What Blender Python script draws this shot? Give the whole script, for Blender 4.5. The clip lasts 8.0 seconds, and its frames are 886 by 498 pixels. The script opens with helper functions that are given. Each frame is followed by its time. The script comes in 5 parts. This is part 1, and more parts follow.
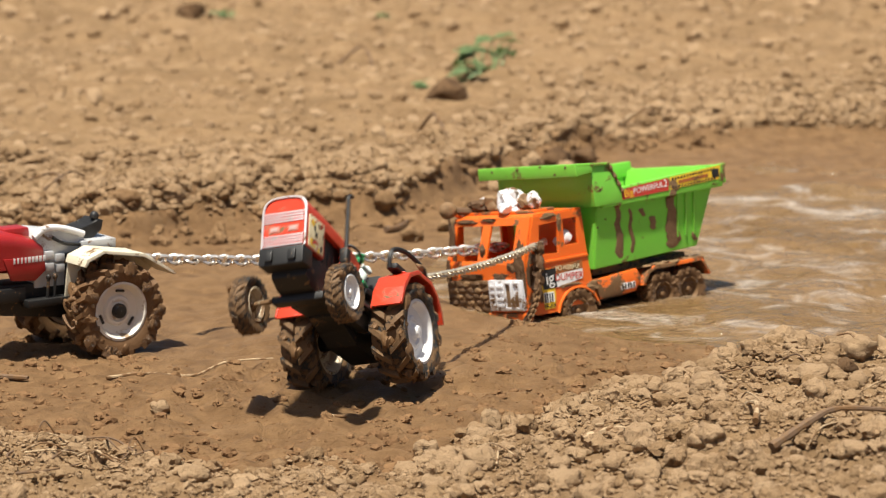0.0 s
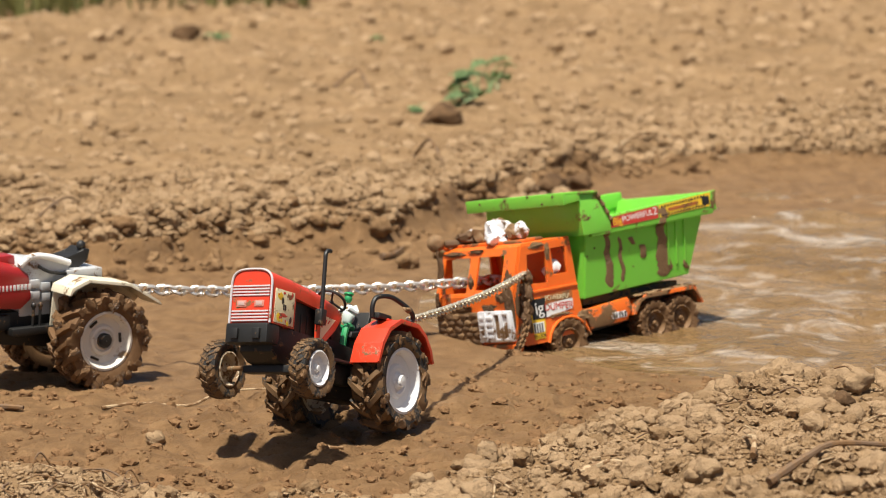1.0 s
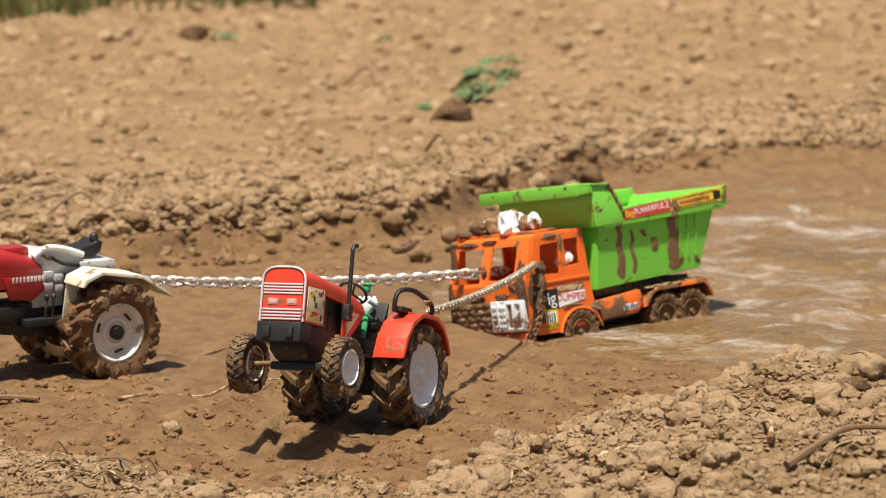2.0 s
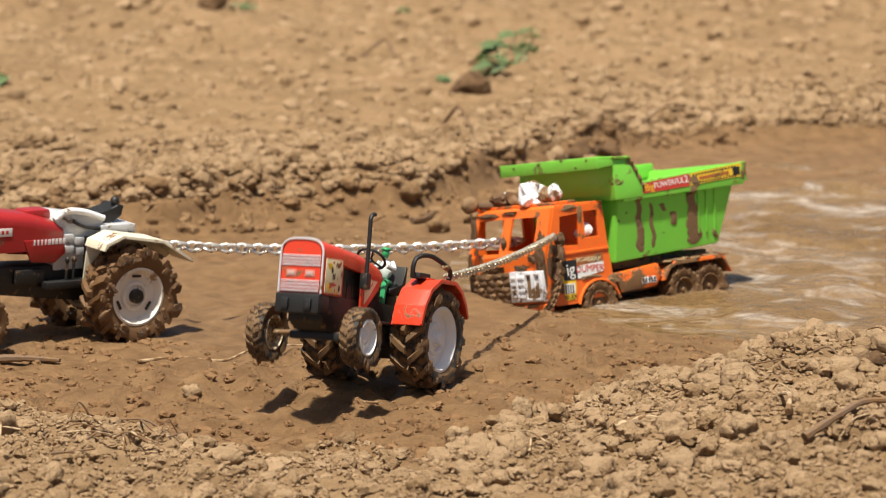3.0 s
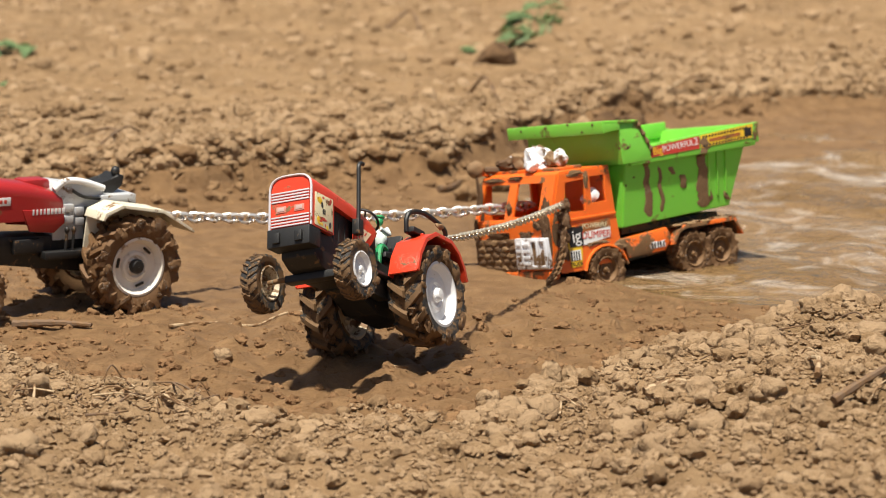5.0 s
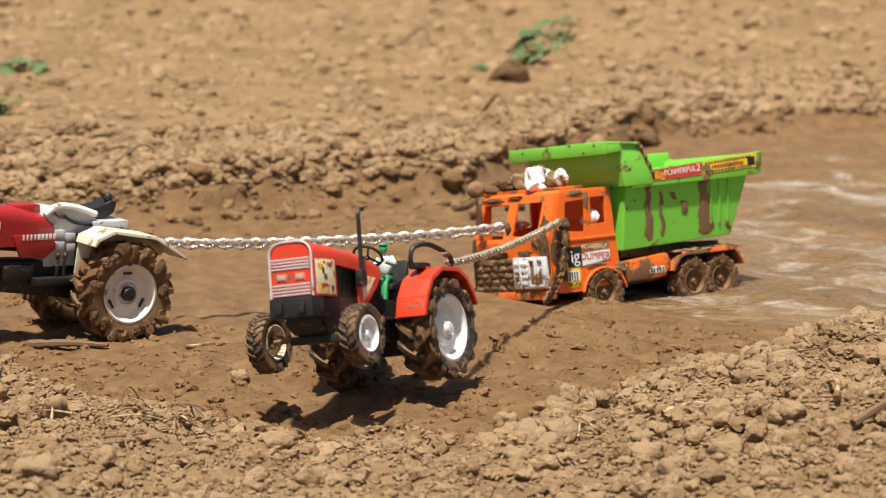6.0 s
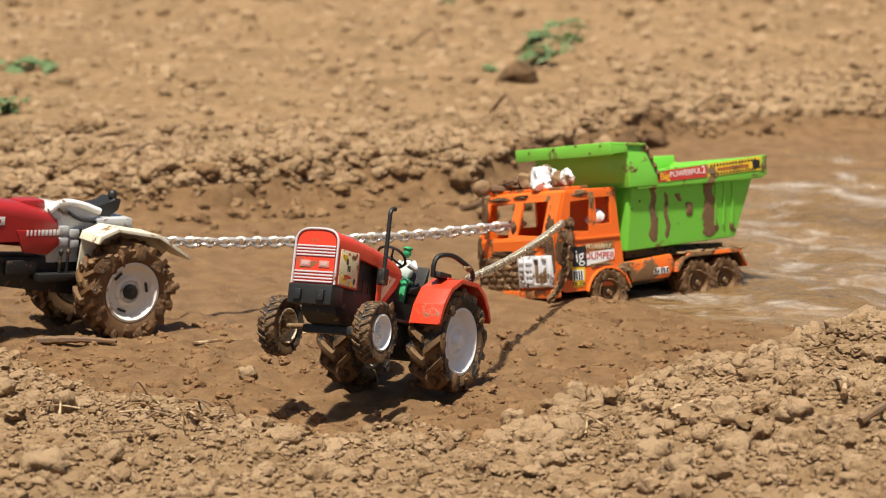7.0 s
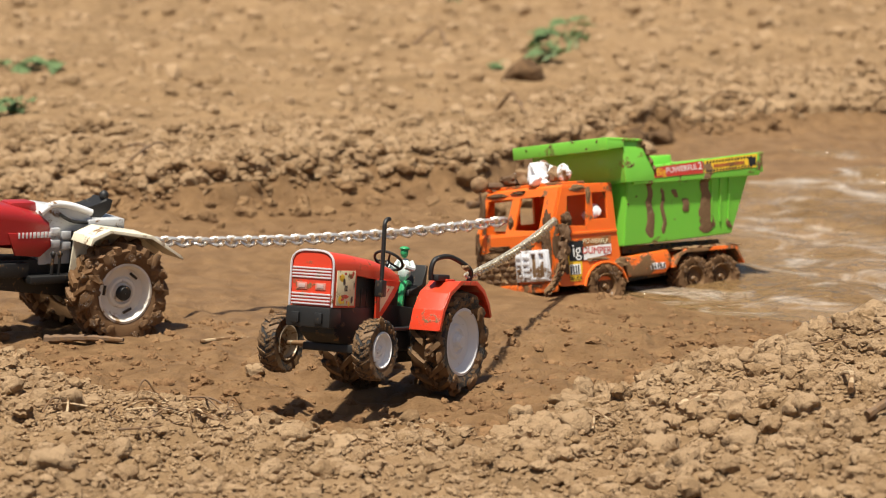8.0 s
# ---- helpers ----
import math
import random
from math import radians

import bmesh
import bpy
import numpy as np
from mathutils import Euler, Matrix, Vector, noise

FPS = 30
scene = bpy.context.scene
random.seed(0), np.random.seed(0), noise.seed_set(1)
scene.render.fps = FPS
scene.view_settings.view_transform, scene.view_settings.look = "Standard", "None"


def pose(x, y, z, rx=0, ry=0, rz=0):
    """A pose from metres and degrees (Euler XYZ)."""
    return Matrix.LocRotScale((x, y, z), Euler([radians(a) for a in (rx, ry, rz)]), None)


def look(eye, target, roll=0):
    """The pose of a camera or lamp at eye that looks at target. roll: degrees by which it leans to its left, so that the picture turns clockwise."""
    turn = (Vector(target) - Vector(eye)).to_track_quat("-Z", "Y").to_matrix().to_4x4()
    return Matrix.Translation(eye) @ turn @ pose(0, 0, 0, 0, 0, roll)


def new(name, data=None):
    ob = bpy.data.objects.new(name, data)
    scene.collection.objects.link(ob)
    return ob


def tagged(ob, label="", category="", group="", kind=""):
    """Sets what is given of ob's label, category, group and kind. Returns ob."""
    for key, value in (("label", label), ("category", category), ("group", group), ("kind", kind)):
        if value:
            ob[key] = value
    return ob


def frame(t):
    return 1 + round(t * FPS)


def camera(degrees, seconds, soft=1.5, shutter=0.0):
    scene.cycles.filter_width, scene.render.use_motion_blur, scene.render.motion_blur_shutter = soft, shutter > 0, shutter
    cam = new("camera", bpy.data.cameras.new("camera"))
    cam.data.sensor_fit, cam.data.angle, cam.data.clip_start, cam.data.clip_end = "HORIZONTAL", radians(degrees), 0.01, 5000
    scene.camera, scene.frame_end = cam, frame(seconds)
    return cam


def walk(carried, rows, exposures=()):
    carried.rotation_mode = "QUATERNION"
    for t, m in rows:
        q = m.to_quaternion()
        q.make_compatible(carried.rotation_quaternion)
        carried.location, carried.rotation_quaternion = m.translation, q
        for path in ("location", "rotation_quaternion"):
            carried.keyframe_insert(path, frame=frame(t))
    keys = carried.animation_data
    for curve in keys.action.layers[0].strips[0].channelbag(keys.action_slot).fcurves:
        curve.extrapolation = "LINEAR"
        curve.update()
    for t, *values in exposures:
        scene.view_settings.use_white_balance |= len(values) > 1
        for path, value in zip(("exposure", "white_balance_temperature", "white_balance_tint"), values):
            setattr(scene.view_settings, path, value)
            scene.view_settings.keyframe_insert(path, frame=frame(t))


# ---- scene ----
cam = camera(17.82, 8.0, soft=1.0, shutter=0.15)
cam.data.dof.use_dof = True
cam.data.dof.focus_distance = 2.00
cam.data.dof.aperture_fstop = 13.5
PATH = [
    (0, (0.0000, -2.1500, 0.4570), (0.0000, 0.0184, 0.0856), -0.000),
    (0.5, (-0.0022, -2.1479, 0.4588), (0.0020, 0.0204, 0.0870), 0.079),
    (1, (-0.0029, -2.1455, 0.4671), (0.0028, 0.0250, 0.1082), 0.179),
    (1.5, (-0.0059, -2.1476, 0.4583), (-0.0022, 0.0239, 0.1054), -0.381),
    (3, (-0.0189, -2.1609, 0.4505), (-0.0239, 0.0074, 0.0789), 0.816),
    (3.5, (-0.0204, -2.1699, 0.4429), (-0.0289, -0.0050, 0.0516), 0.864),
    (4, (-0.0233, -2.1712, 0.4432), (-0.0329, -0.0066, 0.0508), 1.099),
    (4.5, (-0.0237, -2.1741, 0.4426), (-0.0381, -0.0094, 0.0503), 0.971),
    (6, (-0.0342, -2.1710, 0.4501), (-0.0592, -0.0043, 0.0699), 0.901),
    (6.5, (-0.0336, -2.1741, 0.4458), (-0.0621, -0.0068, 0.0687), 1.131),
    (7, (-0.0348, -2.1745, 0.4454), (-0.0653, -0.0072, 0.0687), 1.101),
    (7.5, (-0.0366, -2.1784, 0.4449), (-0.0677, -0.0112, 0.0680), 0.842),
    (8, (-0.0341, -2.1756, 0.4432), (-0.0704, -0.0084, 0.0663), 0.798),
]
walk(cam, [(t, look(eye, target, roll)) for t, eye, target, roll in PATH])

# ---- light ----
world = bpy.data.worlds.new("sky")
scene.world = world
world.use_nodes = True
SUN = Vector((-0.12, -0.25, 0.960)).normalized()
wt = world.node_tree
sky = wt.nodes.new("ShaderNodeTexSky")
sky.sky_type = "NISHITA"
sky.sun_disc = False
sky.sun_elevation = math.asin(SUN.z)
sky.sun_rotation = math.atan2(SUN.x, SUN.y)
sky.air_density = 0.85
sky.ozone_density = 0.5
sky.dust_density = 3.5
wt.links.new(sky.outputs[0], wt.nodes["Background"].inputs[0])
wt.nodes["Background"].inputs[1].default_value = 0.047
sun_data = bpy.data.lights.new("sun", "SUN")
sun_data.energy = 4.65
sun_data.angle = radians(2.0)
sun_data.color = (1.0, 0.94, 0.82)
sun = new("sun", sun_data)
sun.matrix_world = look(SUN * 10, (0, 0, 0))
scene.view_settings.exposure = 0.67


# ---- materials ----
def node_material(name):
    m = bpy.data.materials.new(name)
    m.use_nodes = True
    return m, m.node_tree, m.node_tree.nodes["Principled BSDF"]


def ramp_of(nt, source, a, b, lo=(0, 0, 0, 1), hi=(1, 1, 1, 1)):
    r = nt.nodes.new("ShaderNodeValToRGB")
    r.color_ramp.elements[0].position, r.color_ramp.elements[1].position = a, b
    r.color_ramp.elements[0].color, r.color_ramp.elements[1].color = lo, hi
    nt.links.new(source, r.inputs[0])
    return r.outputs[0]


def noise_of(nt, coord, scale, detail=6, rough=0.6, distort=0.0):
    n = nt.nodes.new("ShaderNodeTexNoise")
    n.inputs["Scale"].default_value = scale
    n.inputs["Detail"].default_value = detail
    n.inputs["Roughness"].default_value = rough
    n.inputs["Distortion"].default_value = distort
    nt.links.new(coord, n.inputs["Vector"])
    return n.outputs[0]


def mixed(nt, fac, a, b, blend="MIX"):
    m = nt.nodes.new("ShaderNodeMix")
    m.data_type = "RGBA"
    m.blend_type = blend
    for value, socket in ((fac, m.inputs[0]), (a, m.inputs[6]), (b, m.inputs[7])):
        if isinstance(value, (int, float, tuple)):
            socket.default_value = value
        else:
            nt.links.new(value, socket)
    return m.outputs[2]


def mapped(nt, fac, lo, hi):
    m = nt.nodes.new("ShaderNodeMapRange")
    m.inputs[3].default_value, m.inputs[4].default_value = lo, hi
    nt.links.new(fac, m.inputs[0])
    return m.outputs[0]


def bumped(nt, bsdf, height, strength, distance):
    b = nt.nodes.new("ShaderNodeBump")
    b.inputs["Strength"].default_value = strength
    b.inputs["Distance"].default_value = distance
    nt.links.new(height, b.inputs["Height"])
    nt.links.new(b.outputs[0], bsdf.inputs["Normal"])


def muddy(name, colour, roughness, mud=0.3, mud_colour=(0.168, 0.090, 0.036), scale=70.0, metal=0.0, bump=0.3, coat=0.0, fade=0.12, scatter_in=0.0):
    """Plastic, rubber or metal with dried and wet mud smears on it; mud: how much of it is covered."""
    m, nt, b = node_material(name)
    co = nt.nodes.new("ShaderNodeTexCoord").outputs["Object"]
    big = noise_of(nt, co, scale, 7, 0.62, 0.6)
    fine = noise_of(nt, co, scale * 9, 5, 0.65)
    cover = ramp_of(nt, mixed(nt, 0.22, big, fine), 0.62 - mud * 0.5, 0.62 - mud * 0.5 + 0.05)
    worn = mixed(nt, mapped(nt, fine, 0.0, fade * 2), (*colour, 1), (*[min(1, c * 0.72 + 0.05) for c in colour], 1))
    soil = mixed(nt, fine, (*[c * 0.62 for c in mud_colour], 1), (*[c * 1.45 for c in mud_colour], 1))
    nt.links.new(mixed(nt, cover, worn, soil), b.inputs["Base Color"])
    r = mixed(nt, cover, (roughness,) * 3 + (1,), mixed(nt, big, (0.95,) * 3 + (1,), (0.5,) * 3 + (1,)))
    nt.links.new(r, b.inputs["Roughness"])
    if metal:
        nt.links.new(mixed(nt, cover, (metal,) * 3 + (1,), (0, 0, 0, 1)), b.inputs["Metallic"])
    h = mixed(nt, 0.35, cover, fine)
    bumped(nt, b, h, bump, 0.0012)
    b.inputs["Coat Weight"].default_value = coat
    if scatter_in:
        b.inputs["Subsurface Weight"].default_value = scatter_in
        b.inputs["Subsurface Radius"].default_value = (1.0, 1.0, 0.5)
        b.inputs["Subsurface Scale"].default_value = 0.006
    return m


def soil_material(name, attribute=True):
    """Dry crumbly loam that turns into dark, shiny wet mud where the wet attribute is high."""
    m, nt, b = node_material(name)
    co = nt.nodes.new("ShaderNodeNewGeometry").outputs["Position"]
    big = noise_of(nt, co, 5, 6, 0.6)
    mid = noise_of(nt, co, 42, 7, 0.66, 0.3)
    fine = noise_of(nt, co, 330, 6, 0.7)
    dry = mixed(nt, ramp_of(nt, mid, 0.3, 0.72), (0.200, 0.118, 0.058, 1), (0.440, 0.298, 0.164, 1))
    dry = mixed(nt, mapped(nt, fine, 0.0, 0.55), dry, (0.31, 0.192, 0.096, 1))
    dry = mixed(nt, mapped(nt, ramp_of(nt, big, 0.35, 0.68), 0.0, 0.6), dry, (0.235, 0.146, 0.071, 1))
    wetc = mixed(nt, ramp_of(nt, mid, 0.35, 0.7), (0.152, 0.083, 0.036, 1), (0.312, 0.186, 0.088, 1))
    patch = noise_of(nt, co, 13, 5, 0.6, 0.5)
    dry = mixed(nt, mapped(nt, ramp_of(nt, patch, 0.48, 0.66), 0.0, 0.6 if attribute else 0.1), dry, (0.170, 0.104, 0.050, 1))
    wetc = mixed(nt, mapped(nt, fine, 0.0, 0.4), wetc, (0.230, 0.131, 0.058, 1))
    if attribute:
        a = nt.nodes.new("ShaderNodeAttribute")
        a.attribute_name = "wet"
        add = nt.nodes.new("ShaderNodeMath")
        add.operation = "ADD"
        nt.links.new(a.outputs["Fac"], add.inputs[0])
        nt.links.new(mapped(nt, mid, -0.35, 0.35), add.inputs[1])
        wet = ramp_of(nt, add.outputs[0], 0.25, 0.75)
        nt.links.new(mixed(nt, wet, dry, wetc), b.inputs["Base Color"])
        gloss = mixed(nt, ramp_of(nt, big, 0.35, 0.65), (0.66,) * 3 + (1,), (0.40,) * 3 + (1,))
        nt.links.new(mixed(nt, wet, (0.95,) * 3 + (1,), gloss), b.inputs["Roughness"])
    else:
        r = nt.nodes.new("ShaderNodeNewGeometry").outputs["Random Per Island"]
        nt.links.new(mixed(nt, mapped(nt, r, 0.0, 0.6), dry, (0.52, 0.362, 0.218, 1)), b.inputs["Base Color"])
        b.inputs["Roughness"].default_value = 0.95
    b.inputs["Specular IOR Level"].default_value = 0.22
    bumped(nt, b, mixed(nt, 0.45, mid, fine), 1.0, 0.008)
    return m


SOIL = soil_material("soil")
CLOD = soil_material("dry_clod", False)


def dark_clod_material(name, dark, light):
    m, nt, b = node_material(name)
    co = nt.nodes.new("ShaderNodeNewGeometry").outputs["Position"]
    mid = noise_of(nt, co, 60, 6, 0.65)
    fine = noise_of(nt, co, 420, 5, 0.7)
    nt.links.new(mixed(nt, ramp_of(nt, mid, 0.3, 0.7), dark, light), b.inputs["Base Color"])
    b.inputs["Roughness"].default_value = 0.88
    b.inputs["Specular IOR Level"].default_value = 0.25
    bumped(nt, b, mixed(nt, 0.5, mid, fine), 0.9, 0.004)
    return m


DAMP = dark_clod_material("damp_clod", (0.140, 0.076, 0.034, 1), (0.300, 0.186, 0.092, 1))
WET_CLOD = dark_clod_material("wet_clod", (0.070, 0.038, 0.018, 1), (0.180, 0.104, 0.050, 1))
MUDDY_SOIL = dark_clod_material("mud_crumb", (0.150, 0.078, 0.034, 1), (0.275, 0.158, 0.074, 1))


def water_material():
    m, nt, b = node_material("muddy_water")
    co = nt.nodes.new("ShaderNodeTexCoord").outputs["Object"]
    big = noise_of(nt, co, 6, 5, 0.6, 0.8)
    fine = noise_of(nt, co, 55, 5, 0.6, 0.5)
    brown = mixed(nt, ramp_of(nt, big, 0.35, 0.65), (0.165, 0.098, 0.040, 1), (0.235, 0.150, 0.078, 1))
    # pale sky reflections put into the base colour, drawn out in streaks on the surface
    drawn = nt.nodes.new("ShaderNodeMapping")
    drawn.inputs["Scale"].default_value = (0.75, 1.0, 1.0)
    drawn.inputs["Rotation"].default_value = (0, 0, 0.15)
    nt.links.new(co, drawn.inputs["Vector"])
    sky_sheen = nt.nodes.new("ShaderNodeMix")
    sky_sheen.data_type = "RGBA"
    nt.links.new(ramp_of(nt, noise_of(nt, drawn.outputs["Vector"], 17, 5, 0.6, 1.2), 0.52, 0.76), sky_sheen.inputs["Factor"])
    nt.links.new(brown, sky_sheen.inputs["A"])
    sky_sheen.inputs["B"].default_value = (0.47, 0.41, 0.345, 1)
    nt.links.new(sky_sheen.outputs["Result"], b.inputs["Base Color"])
    b.inputs["Roughness"].default_value = 0.07
    b.inputs["Specular IOR Level"].default_value = 0.5
    b.inputs["IOR"].default_value = 1.33
    bumped(nt, b, noise_of(nt, drawn.outputs["Vector"], 62, 4, 0.55, 0.8), 1.0, 0.014)
    return m


WATER = water_material()
RED = muddy("red_plastic", (0.64, 0.046, 0.014), 0.32, 0.10, scale=90, coat=0.15)
CRIMSON = muddy("crimson_plastic", (0.35, 0.013, 0.012), 0.32, 0.08, scale=60, coat=0.25)
BLACK = muddy("black_plastic", (0.007, 0.0068, 0.0065), 0.5, 0.05, scale=110)
TYRE = muddy("muddy_rubber", (0.017, 0.016, 0.015), 0.65, 0.33, (0.150, 0.084, 0.036), scale=95, bump=0.9)
TYRE_MUD = muddy("mud_caked_rubber", (0.02, 0.018, 0.016), 0.45, 0.66, (0.135, 0.068, 0.025), scale=85, bump=1.0)
WHITE = muddy("white_plastic", (0.80, 0.80, 0.80), 0.35, 0.06, scale=60)
IVORY = muddy("ivory_plastic", (0.74, 0.68, 0.52), 0.4, 0.16, scale=55)
SILVER = muddy("silver_plastic", (0.74, 0.75, 0.78), 0.32, 0.16, metal=0.1, scale=80)
GREY_ENGINE = muddy("grey_engine_plastic", (0.58, 0.59, 0.60), 0.35, 0.10, metal=0.2, scale=70)
RIM_MUD = muddy("mud_smeared_rim", (0.5, 0.5, 0.5), 0.4, 0.5, metal=0.3, scale=120)
CHROME = muddy("grille_silver", (0.70, 0.66, 0.68), 0.35, 0.05, metal=0.3, scale=80)
BRASS = muddy("dull_axle_metal", (0.42, 0.36, 0.24), 0.4, 0.35, metal=0.8, scale=140)
LENS = muddy("headlight_lens", (0.50, 0.34, 0.31), 0.25, 0.05, scale=160)
LAMP = muddy("headlight_plastic", (0.55, 0.22, 0.17), 0.25, 0.05, scale=160)
ORANGE = muddy("orange_plastic", (0.86, 0.155, 0.012), 0.36, 0.09, scale=38, coat=0.1, scatter_in=0.25)
ORANGE_BURIED = muddy("mud_buried_orange_plastic", (0.88, 0.18, 0.014), 0.4, 0.62, scale=50, bump=0.9)
ORANGE_MUD = muddy("mud_splashed_orange_plastic", (0.86, 0.16, 0.012), 0.4, 0.25, scale=42, bump=0.6)
GREEN = muddy("green_plastic", (0.205, 0.62, 0.062), 0.33, 0.06, scale=26, coat=0.12, scatter_in=0.3)
DARK_UNDER = muddy("dark_chassis", (0.02, 0.017, 0.014), 0.6, 0.35, scale=60)
MUD = muddy("thick_mud", (0.235, 0.145, 0.072), 0.85, 0.5, (0.215, 0.128, 0.060), scale=60, bump=1.0)
WET_MUD = muddy("wet_dark_mud", (0.120, 0.062, 0.026), 0.5, 0.5, (0.105, 0.054, 0.022), scale=90, bump=1.0)
WHITE_MUD = muddy("mud_smeared_white_plastic", (0.80, 0.80, 0.82), 0.4, 0.24, scale=75, bump=0.5)
RIM_CREAM = muddy("cream_white_rim", (0.78, 0.74, 0.66), 0.42, 0.12, (0.30, 0.20, 0.11), scale=45, bump=0.3)
RIM_INNER = muddy("mud_stained_rim", (0.58, 0.48, 0.34), 0.5, 0.24, scale=80, bump=0.5)
FLAG_RED = muddy("sticker_red", (0.55, 0.05, 0.03), 0.35, 0.12, scale=60)
STICKER_BROWN = muddy("sticker_orange_brown", (0.42, 0.13, 0.03), 0.35, 0.18, scale=60)
FLAG_YELLOW = muddy("sticker_yellow", (0.85, 0.55, 0.03), 0.35, 0.1, scale=60)
FLAG_CREAM = muddy("sticker_cream", (0.80, 0.71, 0.46), 0.4, 0.12, scale=120)
FLAG_BLACK = muddy("sticker_black", (0.015, 0.015, 0.015), 0.35, 0.06, scale=60)
FLAG_WHITE = muddy("sticker_white", (0.82, 0.82, 0.8), 0.35, 0.06, scale=60)
CHAIN = muddy("chain_steel", (0.78, 0.76, 0.72), 0.3, 0.20, (0.24, 0.15, 0.075), metal=0.7, scale=120)
CHAIN_BRASS = muddy("brassy_chain_steel", (0.72, 0.64, 0.50), 0.3, 0.14, (0.30, 0.2, 0.1), metal=0.6, scale=150)
CHAIN_MUD = muddy("muddy_chain_steel", (0.30, 0.26, 0.2), 0.4, 0.62, metal=0.7, scale=120)
DOLL_GREEN = muddy("doll_green", (0.02, 0.30, 0.10), 0.45, 0.05, scale=160)
DOLL_WHITE = muddy("doll_white", (0.66, 0.74, 0.72), 0.5, 0.08, scale=160)
STRAW = muddy("straw", (0.44, 0.32, 0.19), 0.85, 0.3, scale=90)
TWIG = muddy("twig_bark", (0.15, 0.09, 0.05), 0.85, 0.25, scale=90)


def leaf_material(name, a, b2):
    m, nt, b = node_material(name)
    co = nt.nodes.new("ShaderNodeTexCoord").outputs["Object"]
    n = noise_of(nt, co, 40, 5)
    r = nt.nodes.new("ShaderNodeNewGeometry").outputs["Random Per Island"]
    nt.links.new(mixed(nt, mixed(nt, 0.5, n, r), (*a, 1), (*b2, 1)), b.inputs["Base Color"])
    b.inputs["Roughness"].default_value = 0.5
    return m


LEAF = leaf_material("leaf", (0.09, 0.17, 0.055), (0.27, 0.37, 0.17))
GRASS = leaf_material("grass_blade", (0.06, 0.07, 0.018), (0.20, 0.19, 0.06))


# ---- mesh helpers ----
def finish(bm, name, material, smooth=True):
    bmesh.ops.recalc_face_normals(bm, faces=bm.faces)
    me = bpy.data.meshes.new(name)
    bm.to_mesh(me)
    bm.free()
    for mm in material if isinstance(material, (list, tuple)) else [material]:
        me.materials.append(mm)
    me.polygons.foreach_set("use_smooth", [smooth] * len(me.polygons))
    if smooth:
        me.set_sharp_from_angle(angle=radians(38))
    return me


def part(name, bm, material, parent=None, label="", at=None, smooth=True):
    ob = new(name, finish(bm, name, material, smooth))
    if parent is not None:
        ob.parent = parent
    if at is not None:
        ob.matrix_basis = at
    if label:
        ob["label"] = label
    return ob


def empty(name, label, category, group=""):
    e = new(name)
    e.empty_display_size = 0.02
    return tagged(e, label, category, group)


def add_box(bm, lo, hi, bevel=0.0, m=None, index=0):
    """A box between two corners, bevelled."""
    c = [(a + b) / 2 for a, b in zip(lo, hi)]
    s = [abs(b - a) for a, b in zip(lo, hi)]
    mat = Matrix.Translation(c) @ Matrix.Diagonal((*s, 1))
    g = bmesh.ops.create_cube(bm, size=1, matrix=(m @ mat) if m else mat)
    faces = {f for v in g["verts"] for f in v.link_faces}
    if bevel:
        edges = {e for f in faces for e in f.edges}
        r = bmesh.ops.bevel(bm, geom=list(edges), offset=bevel, segments=2, profile=0.6, affect="EDGES", clamp_overlap=True)
        faces = {f for v in r["verts"] for f in v.link_faces} | {f for f in faces if f.is_valid}
    for f in faces:
        if f.is_valid:
            f.material_index = index
    return bm


def box(lo, hi, bevel=0.0, m=None):
    return add_box(bmesh.new(), lo, hi, bevel, m)


def add_prism(bm, outline, lo, hi, axis="y", bevel=0.0, index=0):
    """Extrudes an outline (list of 2-tuples) along an axis. axis y: outline is (x, z); x: (y, z); z: (x, y)."""
    def put(p, d):
        return {"y": (p[0], d, p[1]), "x": (d, p[0], p[1]), "z": (p[0], p[1], d)}[axis]
    a = [bm.verts.new(put(p, lo)) for p in outline]
    b = [bm.verts.new(put(p, hi)) for p in outline]
    n = len(outline)
    faces = [bm.faces.new(a), bm.faces.new(b[::-1])]
    faces += [bm.faces.new((a[i], b[i], b[(i + 1) % n], a[(i + 1) % n])) for i in range(n)]
    for f in faces:
        f.material_index = index
    if bevel:
        es = {e for f in faces for e in f.edges}
        bmesh.ops.bevel(bm, geom=list(es), offset=bevel, segments=2, profile=0.6, affect="EDGES", clamp_overlap=True)
    return bm


def prism(outline, lo, hi, axis="y", bevel=0.0):
    return add_prism(bmesh.new(), outline, lo, hi, axis, bevel)


def add_lathe(bm, profile, steps=32, closed=False, index=0, m=None):
    """Turns a profile of (radius, y) round the y axis."""
    rings = []
    for k in range(steps):
        a = 2 * math.pi * k / steps
        ring = []
        for r, y in profile:
            p = Vector((r * math.cos(a), y, r * math.sin(a)))
            ring.append(bm.verts.new(m @ p if m else p))
        rings.append(ring)
    n = len(profile)
    for k in range(steps):
        r0, r1 = rings[k], rings[(k + 1) % steps]
        for i in range(n if closed else n - 1):
            j = (i + 1) % n
            f = bm.faces.new((r0[i], r0[j], r1[j], r1[i]))
            f.material_index = index
    bmesh.ops.remove_doubles(bm, verts=[v for r in rings for v in r], dist=1e-6)
    return bm


